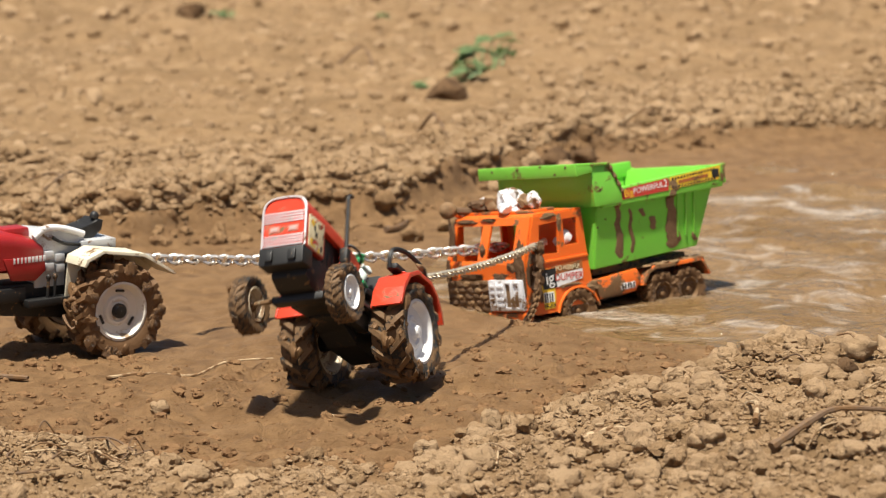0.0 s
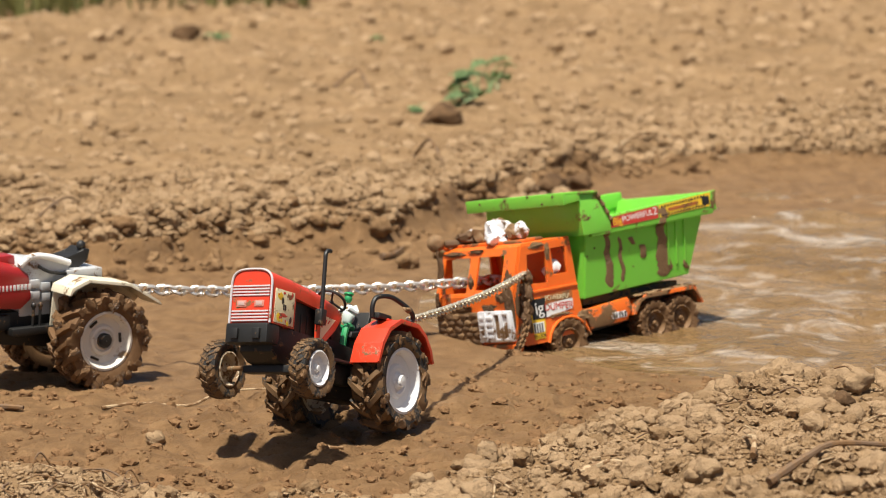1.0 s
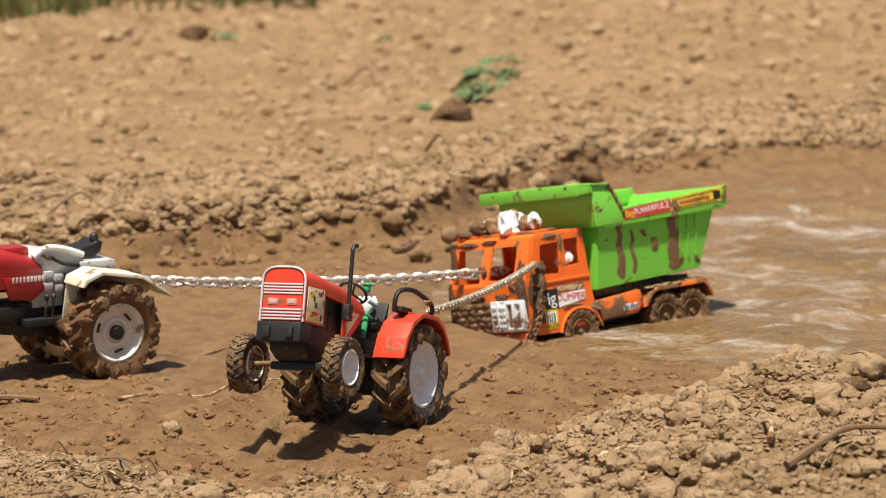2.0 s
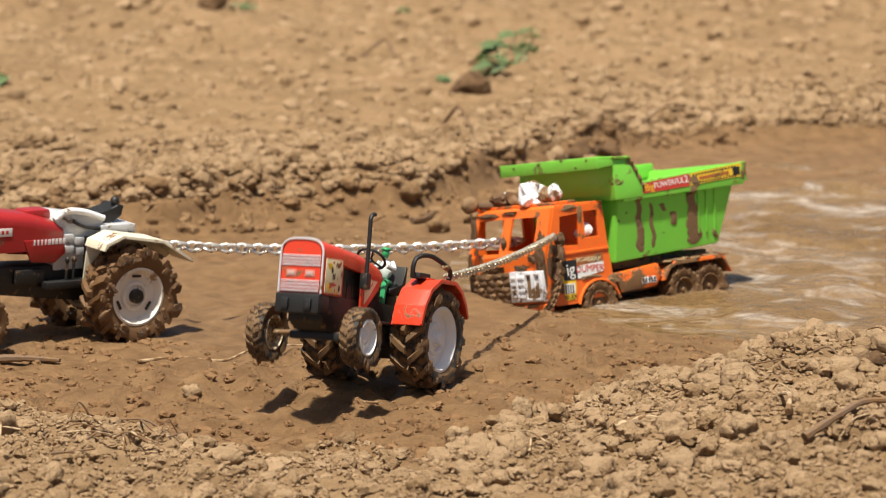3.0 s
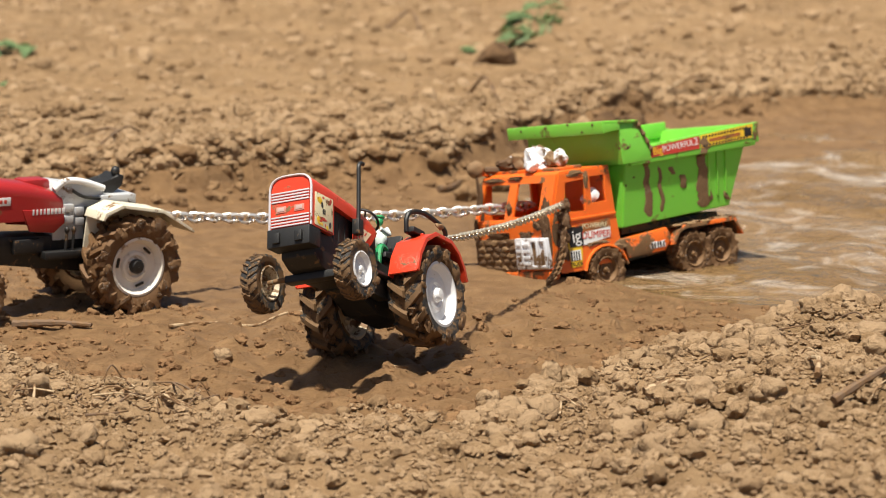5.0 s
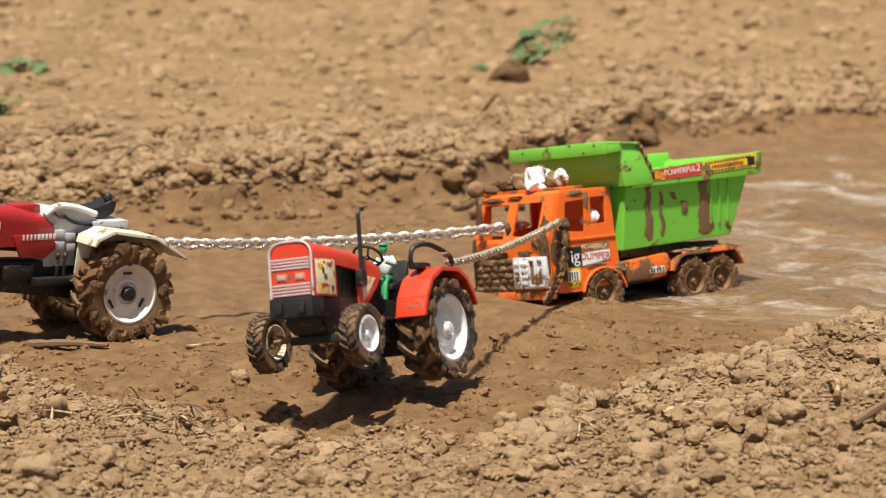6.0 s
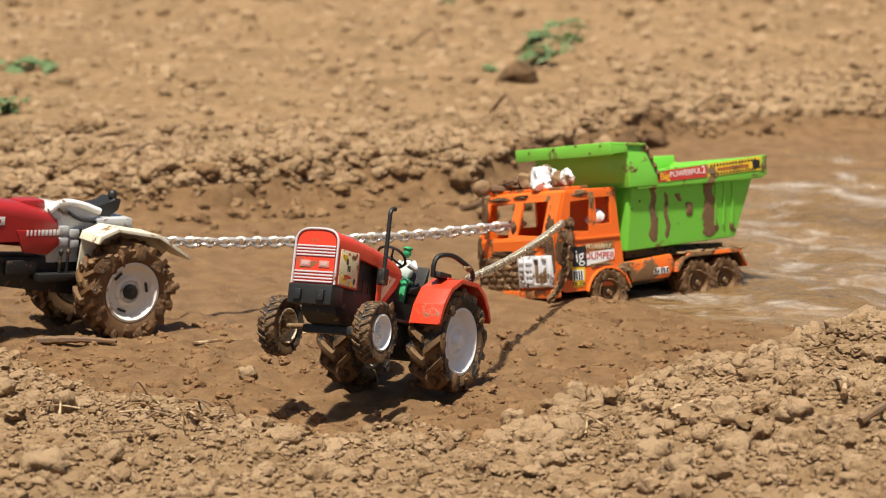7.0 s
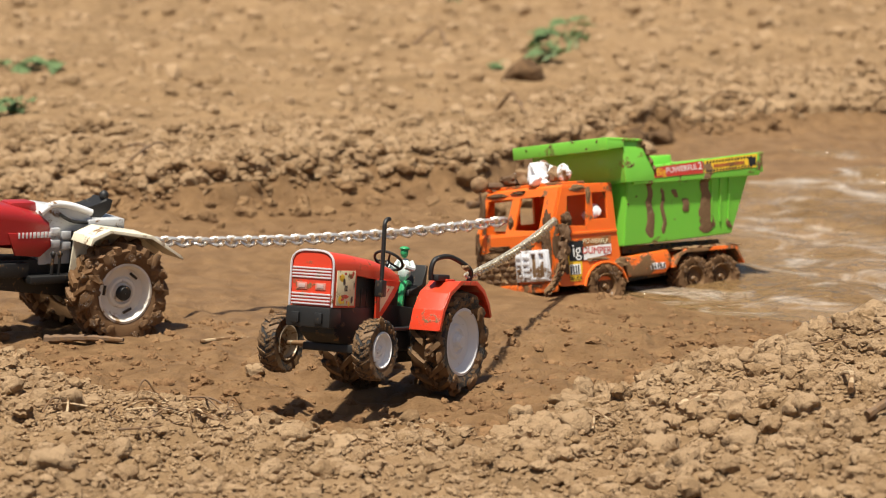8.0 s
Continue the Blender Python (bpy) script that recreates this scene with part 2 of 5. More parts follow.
def add_tube(bm, points, radius, sides=8, index=0):
    """A capped tube along points; radius is one value or one for each point."""
    pts = [Vector(p) for p in points]
    rad = radius if isinstance(radius, (list, tuple)) else [radius] * len(pts)
    up = None
    rings = []
    for i, p in enumerate(pts):
        d = (pts[min(i + 1, len(pts) - 1)] - pts[max(i - 1, 0)]).normalized()
        if up is None:
            up = d.orthogonal().normalized()
        up = (up - d * up.dot(d)).normalized()
        side = d.cross(up)
        rings.append([bm.verts.new(p + rad[i] * (up * math.cos(a) + side * math.sin(a))) for a in (2 * math.pi * k / sides for k in range(sides))])
    fs = []
    for r0, r1 in zip(rings, rings[1:]):
        fs += [bm.faces.new((r0[k], r0[(k + 1) % sides], r1[(k + 1) % sides], r1[k])) for k in range(sides)]
    fs += [bm.faces.new(rings[0][::-1]), bm.faces.new(rings[-1])]
    for f in fs:
        f.material_index = index
    return bm


def tube(points, radius, sides=8):
    return add_tube(bmesh.new(), points, radius, sides)


def add_lump(bm, centre, size, seed=0, rough=0.3, subdiv=2, index=0):
    """An uneven lump: a ball pushed in and out by noise."""
    g = bmesh.ops.create_icosphere(bm, subdivisions=subdiv, radius=1)
    off = Vector((seed * 3.7, seed * 1.3, seed * 7.1))
    for v in g["verts"]:
        k = 1 + rough * (noise.noise(v.co * 1.3 + off) + 0.5 * noise.noise(v.co * 3.1 + off))
        v.co = Vector([c + s * q * k for c, s, q in zip(centre, size, v.co)])
    for f in {f for v in g["verts"] for f in v.link_faces}:
        f.material_index = index
    return bm


def curve_points(keys, n):
    """n points on a smooth line through the keys."""
    k = [Vector(p) for p in keys]
    out = []
    for i in range(n):
        s = i / (n - 1) * (len(k) - 1)
        j = min(int(s), len(k) - 2)
        u = s - j
        p0, p1, p2, p3 = k[max(j - 1, 0)], k[j], k[j + 1], k[min(j + 2, len(k) - 1)]
        out.append(0.5 * ((2 * p1) + (p2 - p0) * u + (2 * p0 - 5 * p1 + 4 * p2 - p3) * u ** 2 + (3 * p1 - p0 - 3 * p2 + p3) * u ** 3))
    return out


def smoothstep(a, b, x):
    t = np.clip((x - a) / (b - a), 0, 1)
    return t * t * (3 - 2 * t)


# ---- the ground: one sheet of soil, with the mud flat, the banks and the pond's bed ----
def value_noise(x, y, seed):
    xi, yi = np.floor(x).astype(np.int64), np.floor(y).astype(np.int64)
    u, v = x - xi, y - yi
    u, v = u * u * (3 - 2 * u), v * v * (3 - 2 * v)

    def grid(i, j):
        h = (i * 374761393 + j * 668265263 + seed * 1442695041) & 0xFFFFFFFF
        h = ((h ^ (h >> 13)) * 1274126177) & 0xFFFFFFFF
        return ((h ^ (h >> 16)) & 0xFFFF) / 32767.5 - 1
    return (grid(xi, yi) * (1 - u) + grid(xi + 1, yi) * u) * (1 - v) + (grid(xi, yi + 1) * (1 - u) + grid(xi + 1, yi + 1) * u) * v


def front_edge(x):
    return np.interp(x, [-0.45, -0.39, -0.336, -0.212, -0.139, -0.088, -0.035, 0.0, 0.035, 0.104, 0.2, 0.32, 0.6],
                     [-0.10, -0.135, -0.215, -0.325, -0.36, -0.335, -0.375, -0.31, -0.24, -0.14, -0.075, -0.06, -0.05])


def bank_foot(x):
    return np.interp(x, [-0.9, -0.425, -0.3, -0.19, -0.05, 0.01, 0.07, 0.19, 0.36, 0.55, 1.0],
                     [0.42, 0.50, 0.52, 0.60, 0.63, 0.77, 0.93, 1.13, 1.22, 1.26, 1.3])


def pond(x, y):
    """Below 1 inside the pond."""
    return ((x - 0.44) / 0.45) ** 2 + ((y - 0.47 - 0.25 * (x - 0.44)) / 0.42) ** 2


def lay(x, y):
    """Height and wetness of the ground."""
    x, y = np.asarray(x, float), np.asarray(y, float)
    wob = 0.03 * value_noise(x * 9, y * 9, 1) + 0.012 * value_noise(x * 31, y * 31, 2)
    df = front_edge(x) - y + wob
    db = y - bank_foot(x) + wob
    front = smoothstep(-0.01, 0.13, df)
    bank = smoothstep(-0.02, 0.13, db)
    top = np.interp(x, [-0.5, -0.25, -0.1, 0.05, 0.13, 0.23, 0.5], [0.018, 0.012, 0.010, 0.015, 0.026, 0.05, 0.05])
    near = smoothstep(-1.0, -0.45, y)
    h = front * top * (0.6 + 0.4 * near) + bank * 0.036
    dry = np.maximum(smoothstep(-0.01, 0.035, df), smoothstep(0.03, 0.10, db))
    far = smoothstep(1.0, 3.0, y)
    crumb = value_noise(x * 18, y * 18, 17)
    h += dry * (0.006 * value_noise(x * 22, y * 22, 3) + 0.005 * np.abs(value_noise(x * 50, y * 50, 4)) + 0.0045 * value_noise(x * 95, y * 95, 5) * (0.6 + 0.4 * crumb))
    h += dry * far * (0.012 * value_noise(x * 6, y * 6, 6) + 0.015 * value_noise(x * 14, y * 14, 12) + 0.010 * np.abs(value_noise(x * 27, y * 27, 14)))
    rim = np.exp(-((db - 0.06) / 0.055) ** 2) * smoothstep(0.5, 0.0, x)
    h += rim * (0.007 + 0.010 * value_noise(x * 16, y * 16, 7) + 0.011 * np.abs(value_noise(x * 40, y * 40, 8)) + 0.006 * value_noise(x * 90, y * 90, 18))
    calm = 1 - 0.75 * smoothstep(1.9, 1.1, pond(x, y))
    h += (1 - dry) * calm * (0.0028 * value_noise(x * 14, y * 14, 9) + 0.0045 * np.abs(value_noise(x * 38, y * 38, 10)) + 0.0034 * value_noise(x * 85, y * 85, 11) * (0.5 + 0.5 * crumb))
    # churned mud where the wheels have dug
    dug = smoothstep(0.06, -0.06, y) * smoothstep(-0.30, -0.16, x) * smoothstep(0.22, 0.10, x)
    h += (1 - dry) * dug * (0.0060 * np.abs(value_noise(x * 24, y * 24, 15)) + 0.0062 * np.abs(value_noise(x * 60, y * 60, 16)) - 0.003)
    # ruts along the way of the tractors
    u = 0.78 * y - 0.63 * x
    h -= (1 - dry) * 0.004 * smoothstep(0.35, 0.8, value_noise(u * 9 + 3, (x + y) * 2, 13))
    h -= (1 - dry) * 0.008 * np.exp(-((x + 0.15) ** 2 + (y + 0.24) ** 2) / 0.075 ** 2)
    e = pond(x, y)
    h += (1 - dry) * (0.0062 * smoothstep(-0.15, -0.06, y) * smoothstep(-0.20, -0.10, x) - 0.032 * smoothstep(1.12, 0.72, e))
    h += (1 - dry) * 0.004 * np.exp(-((x - 0.09) ** 2 + (y - 0.10) ** 2) / 0.05 ** 2)
    wet = np.clip(1.05 - dry * 1.3 + 0.12 * rim, 0, 1)
    return h, wet


def spaced(fine_lo, fine_hi, step, far_lo, far_hi, grow=1.10):
    mid = list(np.arange(fine_lo, fine_hi + 1e-9, step))
    left, s, p = [], step, fine_lo
    while p > far_lo:
        s *= grow
        p -= s
        left.append(p)
    right, s, p = [], step, fine_hi
    while p < far_hi:
        s *= grow
        p += s
        right.append(p)
    return np.array(left[::-1] + mid + right)


def sheet_mesh(name, xs, ys, zs):
    nx, ny = len(xs), len(ys)
    me = bpy.data.meshes.new(name)
    X, Y = np.meshgrid(xs, ys)
    co = np.stack([X, Y, zs], -1).reshape(-1, 3)
    i = (np.arange(ny - 1)[:, None] * nx + np.arange(nx - 1)[None, :]).ravel()
    quads = np.stack([i, i + 1, i + nx + 1, i + nx], -1)
    me.from_pydata(co.tolist(), [], quads.tolist())
    me.polygons.foreach_set("use_smooth", [True] * len(me.polygons))
    return me


def make_ground():
    xs = spaced(-0.62, 0.62, 0.0036, -70, 70, 1.09)
    ys = spaced(-0.72, 1.35, 0.0038, -12, 90, 1.022)
    X, Y = np.meshgrid(xs, ys)
    h, wet = lay(X, Y)
    me = sheet_mesh("ground", xs, ys, h)
    a = me.attributes.new("wet", "FLOAT", "POINT")
    a.data.foreach_set("value", wet.ravel().astype(np.float32))
    me.materials.append(SOIL)
    return tagged(new("ground", me), "crumbly tan soil around a flat of wet brown mud", "ground", kind="structure")


ground = make_ground()


def make_water():
    xs = np.arange(-0.1, 1.1, 0.005)
    ys = np.arange(-0.05, 1.1, 0.005)
    X, Y = np.meshgrid(xs, ys)
    flow = smoothstep(0.12, 0.30, X)
    z = flow * (0.0072 * value_noise(X * 8 + Y * 5, Y * 19, 21) + 0.0040 * value_noise(X * 19 + Y * 9, Y * 44, 22)) + 0.0005 * value_noise(X * 60, Y * 75, 23)
    me = sheet_mesh("water", xs, ys, z)
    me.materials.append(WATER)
    w = new("water", me)
    w.location.z = 0.0025
    return tagged(w, "shallow muddy brown water with low ripples in a puddle", "water", kind="structure")


water = make_water()


# ---- wheels ----
CAKE = muddy("caked_mud", (0.145, 0.073, 0.027), 0.36, 0.4, (0.160, 0.084, 0.033), scale=110, bump=1.0)


def tyre_mesh(name, radius, width, rim_radius, lugs, lug_height, material):
    bm = bmesh.new()
    r, w = radius - lug_height, width / 2
    prof = [(rim_radius, -w * 0.78), (rim_radius + (r - rim_radius) * 0.35, -w * 0.98), (r - 0.12 * (r - rim_radius), -w), (r, -w * 0.8), (r * 1.005, 0),
            (r, w * 0.8), (r - 0.12 * (r - rim_radius), w), (rim_radius + (r - rim_radius) * 0.35, w * 0.98), (rim_radius, w * 0.78), (rim_radius * 0.97, w * 0.3), (rim_radius * 0.97, -w * 0.3)]
    add_lathe(bm, prof, 40, closed=True)
    for v in bm.verts:
        v.co += v.co.normalized() * 0.0011 * noise.noise(v.co * 160) if v.co.length > rim_radius * 1.1 else Vector()
    return finish(bm, name, material)


def lug_mesh(radius, width, rim_radius, lugs, lug_height, side, material):
    """One slanted tread bar on one half of a tyre."""
    bm = bmesh.new()
    r, w = radius - lug_height, width / 2
    step = 2 * math.pi / lugs
    rows = []
    for along in (0.03, 0.35, 0.68, 1.0):
        ring = []
        for lvl, fall in ((r * 0.96, 1.0), (radius, 0.62)):
            for edge in (-1, 1):
                a = step * 0.64 * along ** 1.15 + edge * step * 0.21 * fall
                rr = lvl - 0.10 * (radius - rim_radius) * max(0, along - 0.6) * 2.5
                ring.append(bm.verts.new((rr * math.cos(a), side * w * (0.02 + along * 1.0), rr * math.sin(a))))
        rows.append([ring[0], ring[1], ring[3], ring[2]])
    for p, q in zip(rows, rows[1:]):
        for i in range(4):
            bm.faces.new((p[i], p[(i + 1) % 4], q[(i + 1) % 4], q[i]))
    bm.faces.new(rows[0])
    bm.faces.new(rows[-1][::-1])
    return finish(bm, "lug", material)


def rim_bm(radius, depth, out, hub_radius):
    """A dished wheel disc; out: +1 or -1, the side to which it opens."""
    bm = bmesh.new()
    prof = [(radius * 1.03, 0.0), (radius * 1.05, 0.0009 * out), (radius * 0.97, 0.0012 * out), (radius * 0.9, -0.15 * depth * out), (radius * 0.82, -0.9 * depth * out),
            (radius * 0.56, -depth * out), (radius * 0.50, -0.62 * depth * out), (radius * 0.40, -0.55 * depth * out), (radius * 0.34, -0.8 * depth * out), (hub_radius * 1.2, -0.75 * depth * out), (hub_radius, -0.35 * depth * out), (0.0002, -0.3 * depth * out)]
    add_lathe(bm, prof, 40)
    back = [(p[0], p[1] - 0.0008 * out) for p in prof]
    add_lathe(bm, back, 40)
    return bm


def make_wheel(parent, x, y, z, radius, width, rim_radius, side, lugs, lug_height, rubber, rim_mat, hub_mat, slots=0, cake=0):
    me = tyre_mesh("wheel", radius, width, rim_radius, lugs, lug_height, rubber)
    w = new("wheel", me)
    w.parent = parent
    w.matrix_basis = pose(x, y, z)
    for s in (side, -side):
        rb = rim_bm(rim_radius * 0.99, width * (0.2 if s == side else 0.3), s, rim_radius * 0.22)
        rim = part("rim", rb, rim_mat if s == side else RIM_INNER, w, at=pose(0, s * width * 0.40, 0))
    step = 2 * math.pi / lugs
    for s in (-1, 1):
        lm = lug_mesh(radius, width, rim_radius, lugs, lug_height, s, rubber)
        for k in range(lugs):
            lug = new("lug", lm)
            lug.parent = w
            lug.matrix_basis = Matrix.Rotation(-step * (k + (0.5 if s > 0 else 0.0)), 4, "Y")
    if cake:
        rnd = random.Random(int(radius * 1e5) + cake)
        bm = bmesh.new()
        for k in range(cake):
            a, y = rnd.uniform(0, 2 * math.pi), rnd.choice((rnd.uniform(-0.5, 0.5), side * rnd.uniform(0.42, 0.52))) * width
            r = radius - lug_height * rnd.uniform(0.5, 1.0) if abs(y) < 0.4 * width else rnd.uniform(rim_radius * 1.22, radius - lug_height)
            q = rnd.uniform(0.0018, 0.0046) * radius / 0.039
            add_lump(bm, (r * math.cos(a), y, r * math.sin(a)), (q * rnd.uniform(0.8, 1.6), q * (0.9 if abs(y) < 0.4 * width else 0.42), q * rnd.uniform(0.8, 1.5)), k, 0.7, 2)
        part("mud_cake", bm, CAKE, w, "lumps of wet mud stuck to the tyre")["kind"] = "stuff"
    hub = bmesh.new()
    hr = rim_radius * (0.26 if hub_mat is BLACK else 0.2)
    add_lathe(hub, [(0.0003, side * width * 0.44), (hr * 0.8, side * width * 0.43), (hr, side * width * 0.38), (hr, side * width * 0.18), (0.0003, side * width * 0.16)], 16)
    part("hub", hub, hub_mat, w)
    for k in range(slots):
        a = 2 * math.pi * k / slots + 0.4
        sb = bmesh.new()
        m = pose(0, side * width * 0.235, 0) @ Matrix.Rotation(a, 4, "Y") @ pose(rim_radius * 0.69, 0, 0)
        add_box(sb, (-rim_radius * 0.045, -0.0006, -rim_radius * 0.15), (rim_radius * 0.045, 0.0006, rim_radius * 0.19), 0.0003, m)
        part("slot", sb, FLAG_BLACK, w, "dark slot in the wheel disc")
    return w


# ---- red toy tractor ----
def arch(half, lo, hi, crown, n=7):
    """A cross-section with a rounded top: points (y, z)."""
    pts = [(half, lo), (half, hi - crown)]
    pts += [(half * math.cos(a) ** 0.6, hi - crown + crown * math.sin(a) ** 0.75) for a in (math.pi / 2 * k / n for k in range(1, n))]
    pts += [(0, hi)]
    return pts + [(-y, z) for y, z in pts[-2::-1]]


def add_loft(bm, sections, index=0):
    """Joins closed outlines, each (x, [(y, z), ...]) with as many points."""
    rings = [[bm.verts.new((x, y, z)) for y, z in o] for x, o in sections]
    for a, b in zip(rings, rings[1:]):
        n = len(a)
        for i in range(n):
            bm.faces.new((a[i], b[i], b[(i + 1) % n], a[(i + 1) % n])).material_index = index
    bm.faces.new(rings[0]).material_index = index
    bm.faces.new(rings[-1][::-1]).material_index = index
    return bm


def make_red_tractor():
    t = empty("toy_tractor", "muddy red toy tractor with black chassis rearing on the chain", "toy tractor")
    # hood: a shell with a rounded top that narrows to the dash
    bm = bmesh.new()
    add_loft(bm, [(0.1295, arch(0.0170, 0.0225, 0.0600, 0.011)), (0.128, arch(0.0172, 0.0225, 0.0603, 0.011)), (0.100, arch(0.0170, 0.0225, 0.0585, 0.010))])
    part("front_cowl", bm, RED, t)
    bm = bmesh.new()
    add_loft(bm, [(0.1005, arch(0.0169, 0.0445, 0.0584, 0.010)), (0.07, arch(0.0165, 0.0415, 0.0555, 0.009)), (0.045, arch(0.0155, 0.039, 0.0505, 0.008)), (0.036, arch(0.0145, 0.038, 0.0475, 0.007))])
    part("hood", bm, RED, t)
    for s in (-1, 1):
        part("side_panel", prism([(0.0715, 0.0425), (0.038, 0.0405), (0.046, 0.030), (0.064, 0.015), (0.0705, 0.015)], s * 0.0150, s * 0.0168, "y", 0.0004), RED, t)
        st = part("sticker", prism([(0.0672, 0.0385), (0.0475, 0.037), (0.0660, 0.0195)], s * 0.0169, s * 0.0172, "y"), FLAG_CREAM, t, "worn cream and red sticker")
        for k in range(3):
            part("sticker_mark", prism([(0.066 - 0.004 * k, 0.030 + 0.0015 * k), (0.064 - 0.004 * k, 0.0355), (0.0625 - 0.004 * k, 0.036), (0.0645 - 0.004 * k, 0.029 + 0.002 * k)], s * 0.0172, s * 0.01735, "y"), FLAG_RED, st)
        st = part("sticker", box((0.1022, s * 0.0171, 0.0238), (0.1265, s * 0.01745, 0.0475), 0.0002), FLAG_CREAM, t, "peeling cream sticker with red and black marks")
        rnd = random.Random(5 + s)
        for k in range(13):
            x, z, w, h = rnd.uniform(0.1035, 0.124), rnd.choice((rnd.uniform(0.0245, 0.029), rnd.uniform(0.042, 0.0465))), rnd.uniform(0.0006, 0.0022), rnd.uniform(0.0006, 0.002)
            bm = bmesh.new()
            add_lump(bm, (x, s * 0.0175, z), (w, 0.0001, h), k, 0.5, 1)
            part("sticker_mark", bm, FLAG_RED if k % 3 else FLAG_YELLOW, st)
        for x, z, w, h, mt in ((0.1200, 0.0425, 0.0034, 0.0026, FLAG_YELLOW), (0.1150, 0.0300, 0.0045, 0.0012, FLAG_RED), (0.1075, 0.0440, 0.0028, 0.0018, FLAG_RED), (0.1215, 0.0280, 0.0022, 0.0026, FLAG_YELLOW), (0.1060, 0.0275, 0.0016, 0.0022, FLAG_BLACK), (0.1170, 0.0400, 0.0014, 0.0026, FLAG_BLACK)):
            bm = bmesh.new()
            add_lump(bm, (x, s * 0.0175, z), (w, 0.00012, h), int(x * 1e4), 0.6, 2)
            part("sticker_mark", bm, mt, st)
        for dx in (0.0, 0.0022):
            part("sticker_mark", box((0.1125 + dx, s * 0.01745, 0.0335), (0.1141 + dx, s * 0.01765, 0.0375), 0.0002), FLAG_BLACK, st)
    # grille
    g = part("grille", prism(arch(0.0152, 0.0232, 0.0585, 0.010), 0.1296, 0.1306, "x"), RED, t)
    bm = bmesh.new()
    outline = arch(0.0167, 0.0226, 0.0603, 0.0112, 9)
    add_tube(bm, [(0.1306, y, z) for y, z in outline], 0.00085, 6)
    part("grille_trim", bm, CHROME, g, "silver grille surround")
    for z in (0.0242, 0.0264, 0.0286, 0.0308, 0.0420, 0.0441, 0.0462, 0.0483):
        part("grille_bar", box((0.1304, -0.0153, z - 0.00055), (0.1313, 0.0153, z + 0.00055), 0.0003), CHROME, g)
    for y in (-0.0073, 0.0073):
        lamp = part("headlight", box((0.1303, y - 0.0040, 0.0338), (0.1312, y + 0.0040, 0.0385), 0.0005), LAMP, g, "faded headlight moulded in red plastic")
        part("lens", box((0.1311, y - 0.0026, 0.0348), (0.1315, y + 0.0026, 0.0376), 0.0004), LENS, lamp)
    # chassis
    part("bumper", box((0.118, -0.0172, 0.0085), (0.1335, 0.0172, 0.0222), 0.0012), BLACK, t)
    for y in (-0.009, 0.009):
        part("bumper_lug", box((0.133, y - 0.003, 0.011), (0.1358, y + 0.003, 0.0185), 0.0008), BLACK, t)
    part("front_frame", prism([(0.060, 0.0225), (0.120, 0.0225), (0.120, 0.004), (0.110, -0.002), (0.086, -0.006), (0.060, -0.004)], -0.0135, 0.0135, "y", 0.001), BLACK, t)
    part("engine", box((0.062, -0.0125, 0.016), (0.100, 0.0125, 0.046), 0.0015), BLACK, t)
    for k in range(3):
        part("engine_rib", box((0.0760 + 0.0080 * k, -0.0130, 0.020), (0.0780 + 0.0080 * k, 0.0130, 0.036), 0.0005), BLACK, t)
    part("gearbox", prism([(-0.018, 0.020), (0.064, 0.026), (0.064, -0.006), (0.045, -0.010), (0.030, -0.017), (-0.012, -0.016), (-0.020, -0.006)], -0.0115, 0.0115, "y", 0.0015), BLACK, t)
    part("dash", box((0.030, -0.011, 0.020), (0.042, 0.011, 0.0455), 0.0015), BLACK, t)
    part("footboard", box((0.014, -0.0245, 0.0065), (0.060, 0.0245, 0.0090), 0.0006), BLACK, t)
    part("side_tank", box((0.028, 0.0118, -0.008), (0.056, 0.0205, 0.0060), 0.0016), BLACK, t)
    part("rear_axle", tube([(0, -0.036, 0), (0, -0.012, 0), (0, 0.012, 0), (0, 0.036, 0)], 0.0062, 14), BLACK, t)
    part("front_axle", tube([(0.100, -0.036, -0.005), (0.100, -0.013, -0.004), (0.100, 0.013, -0.004), (0.100, 0.036, -0.005)], 0.0019, 10), BRASS, t, "dull metal front axle")
    part("axle_beam", box((0.095, -0.020, -0.0085), (0.105, 0.020, -0.003), 0.001), BLACK, t)
    # exhaust stack
    part("exhaust_pipe", tube(curve_points([(0.071, 0.0195, 0.030), (0.071, 0.0200, 0.045), (0.0718, 0.0205, 0.074), (0.0718, 0.0205, 0.0805), (0.0690, 0.0205, 0.0835), (0.0655, 0.0205, 0.0838)], 22), 0.00155, 9), BLACK, t)
    part("muffler", box((0.0675, 0.0165, 0.030), (0.0745, 0.0225, 0.0415), 0.0012), BLACK, t)
    part("filler_cap", tube([(0.118, -0.009, 0.056), (0.118, -0.009, 0.0612)], 0.003, 12), BLACK, t)
    # steering wheel
    bm = bmesh.new()
    ring = [(0.0105 * math.cos(a), 0.0105 * math.sin(a), 0) for a in (2 * math.pi * k / 28 for k in range(29))]
    add_tube(bm, ring, 0.0010, 7)
    for a in (0.5, 2.6, 4.7):
        add_tube(bm, [(0, 0, -0.001), (0.0102 * math.cos(a), 0.0102 * math.sin(a), 0)], 0.0008, 6)
    sw = part("steering_wheel", bm, BLACK, t, at=pose(0.0275, 0, 0.0545, 0, -38, 0))
    part("column", tube([(0, 0, 0), (0, 0, -0.014)], 0.0014, 8), BLACK, sw)
    # seat
    part("seat", prism([(0.014, 0.030), (-0.006, 0.030), (-0.0105, 0.034), (-0.0130, 0.0515), (-0.0095, 0.0525), (-0.006, 0.0375), (0.013, 0.0345)], -0.0100, 0.0100, "y", 0.0012), BLACK, t)
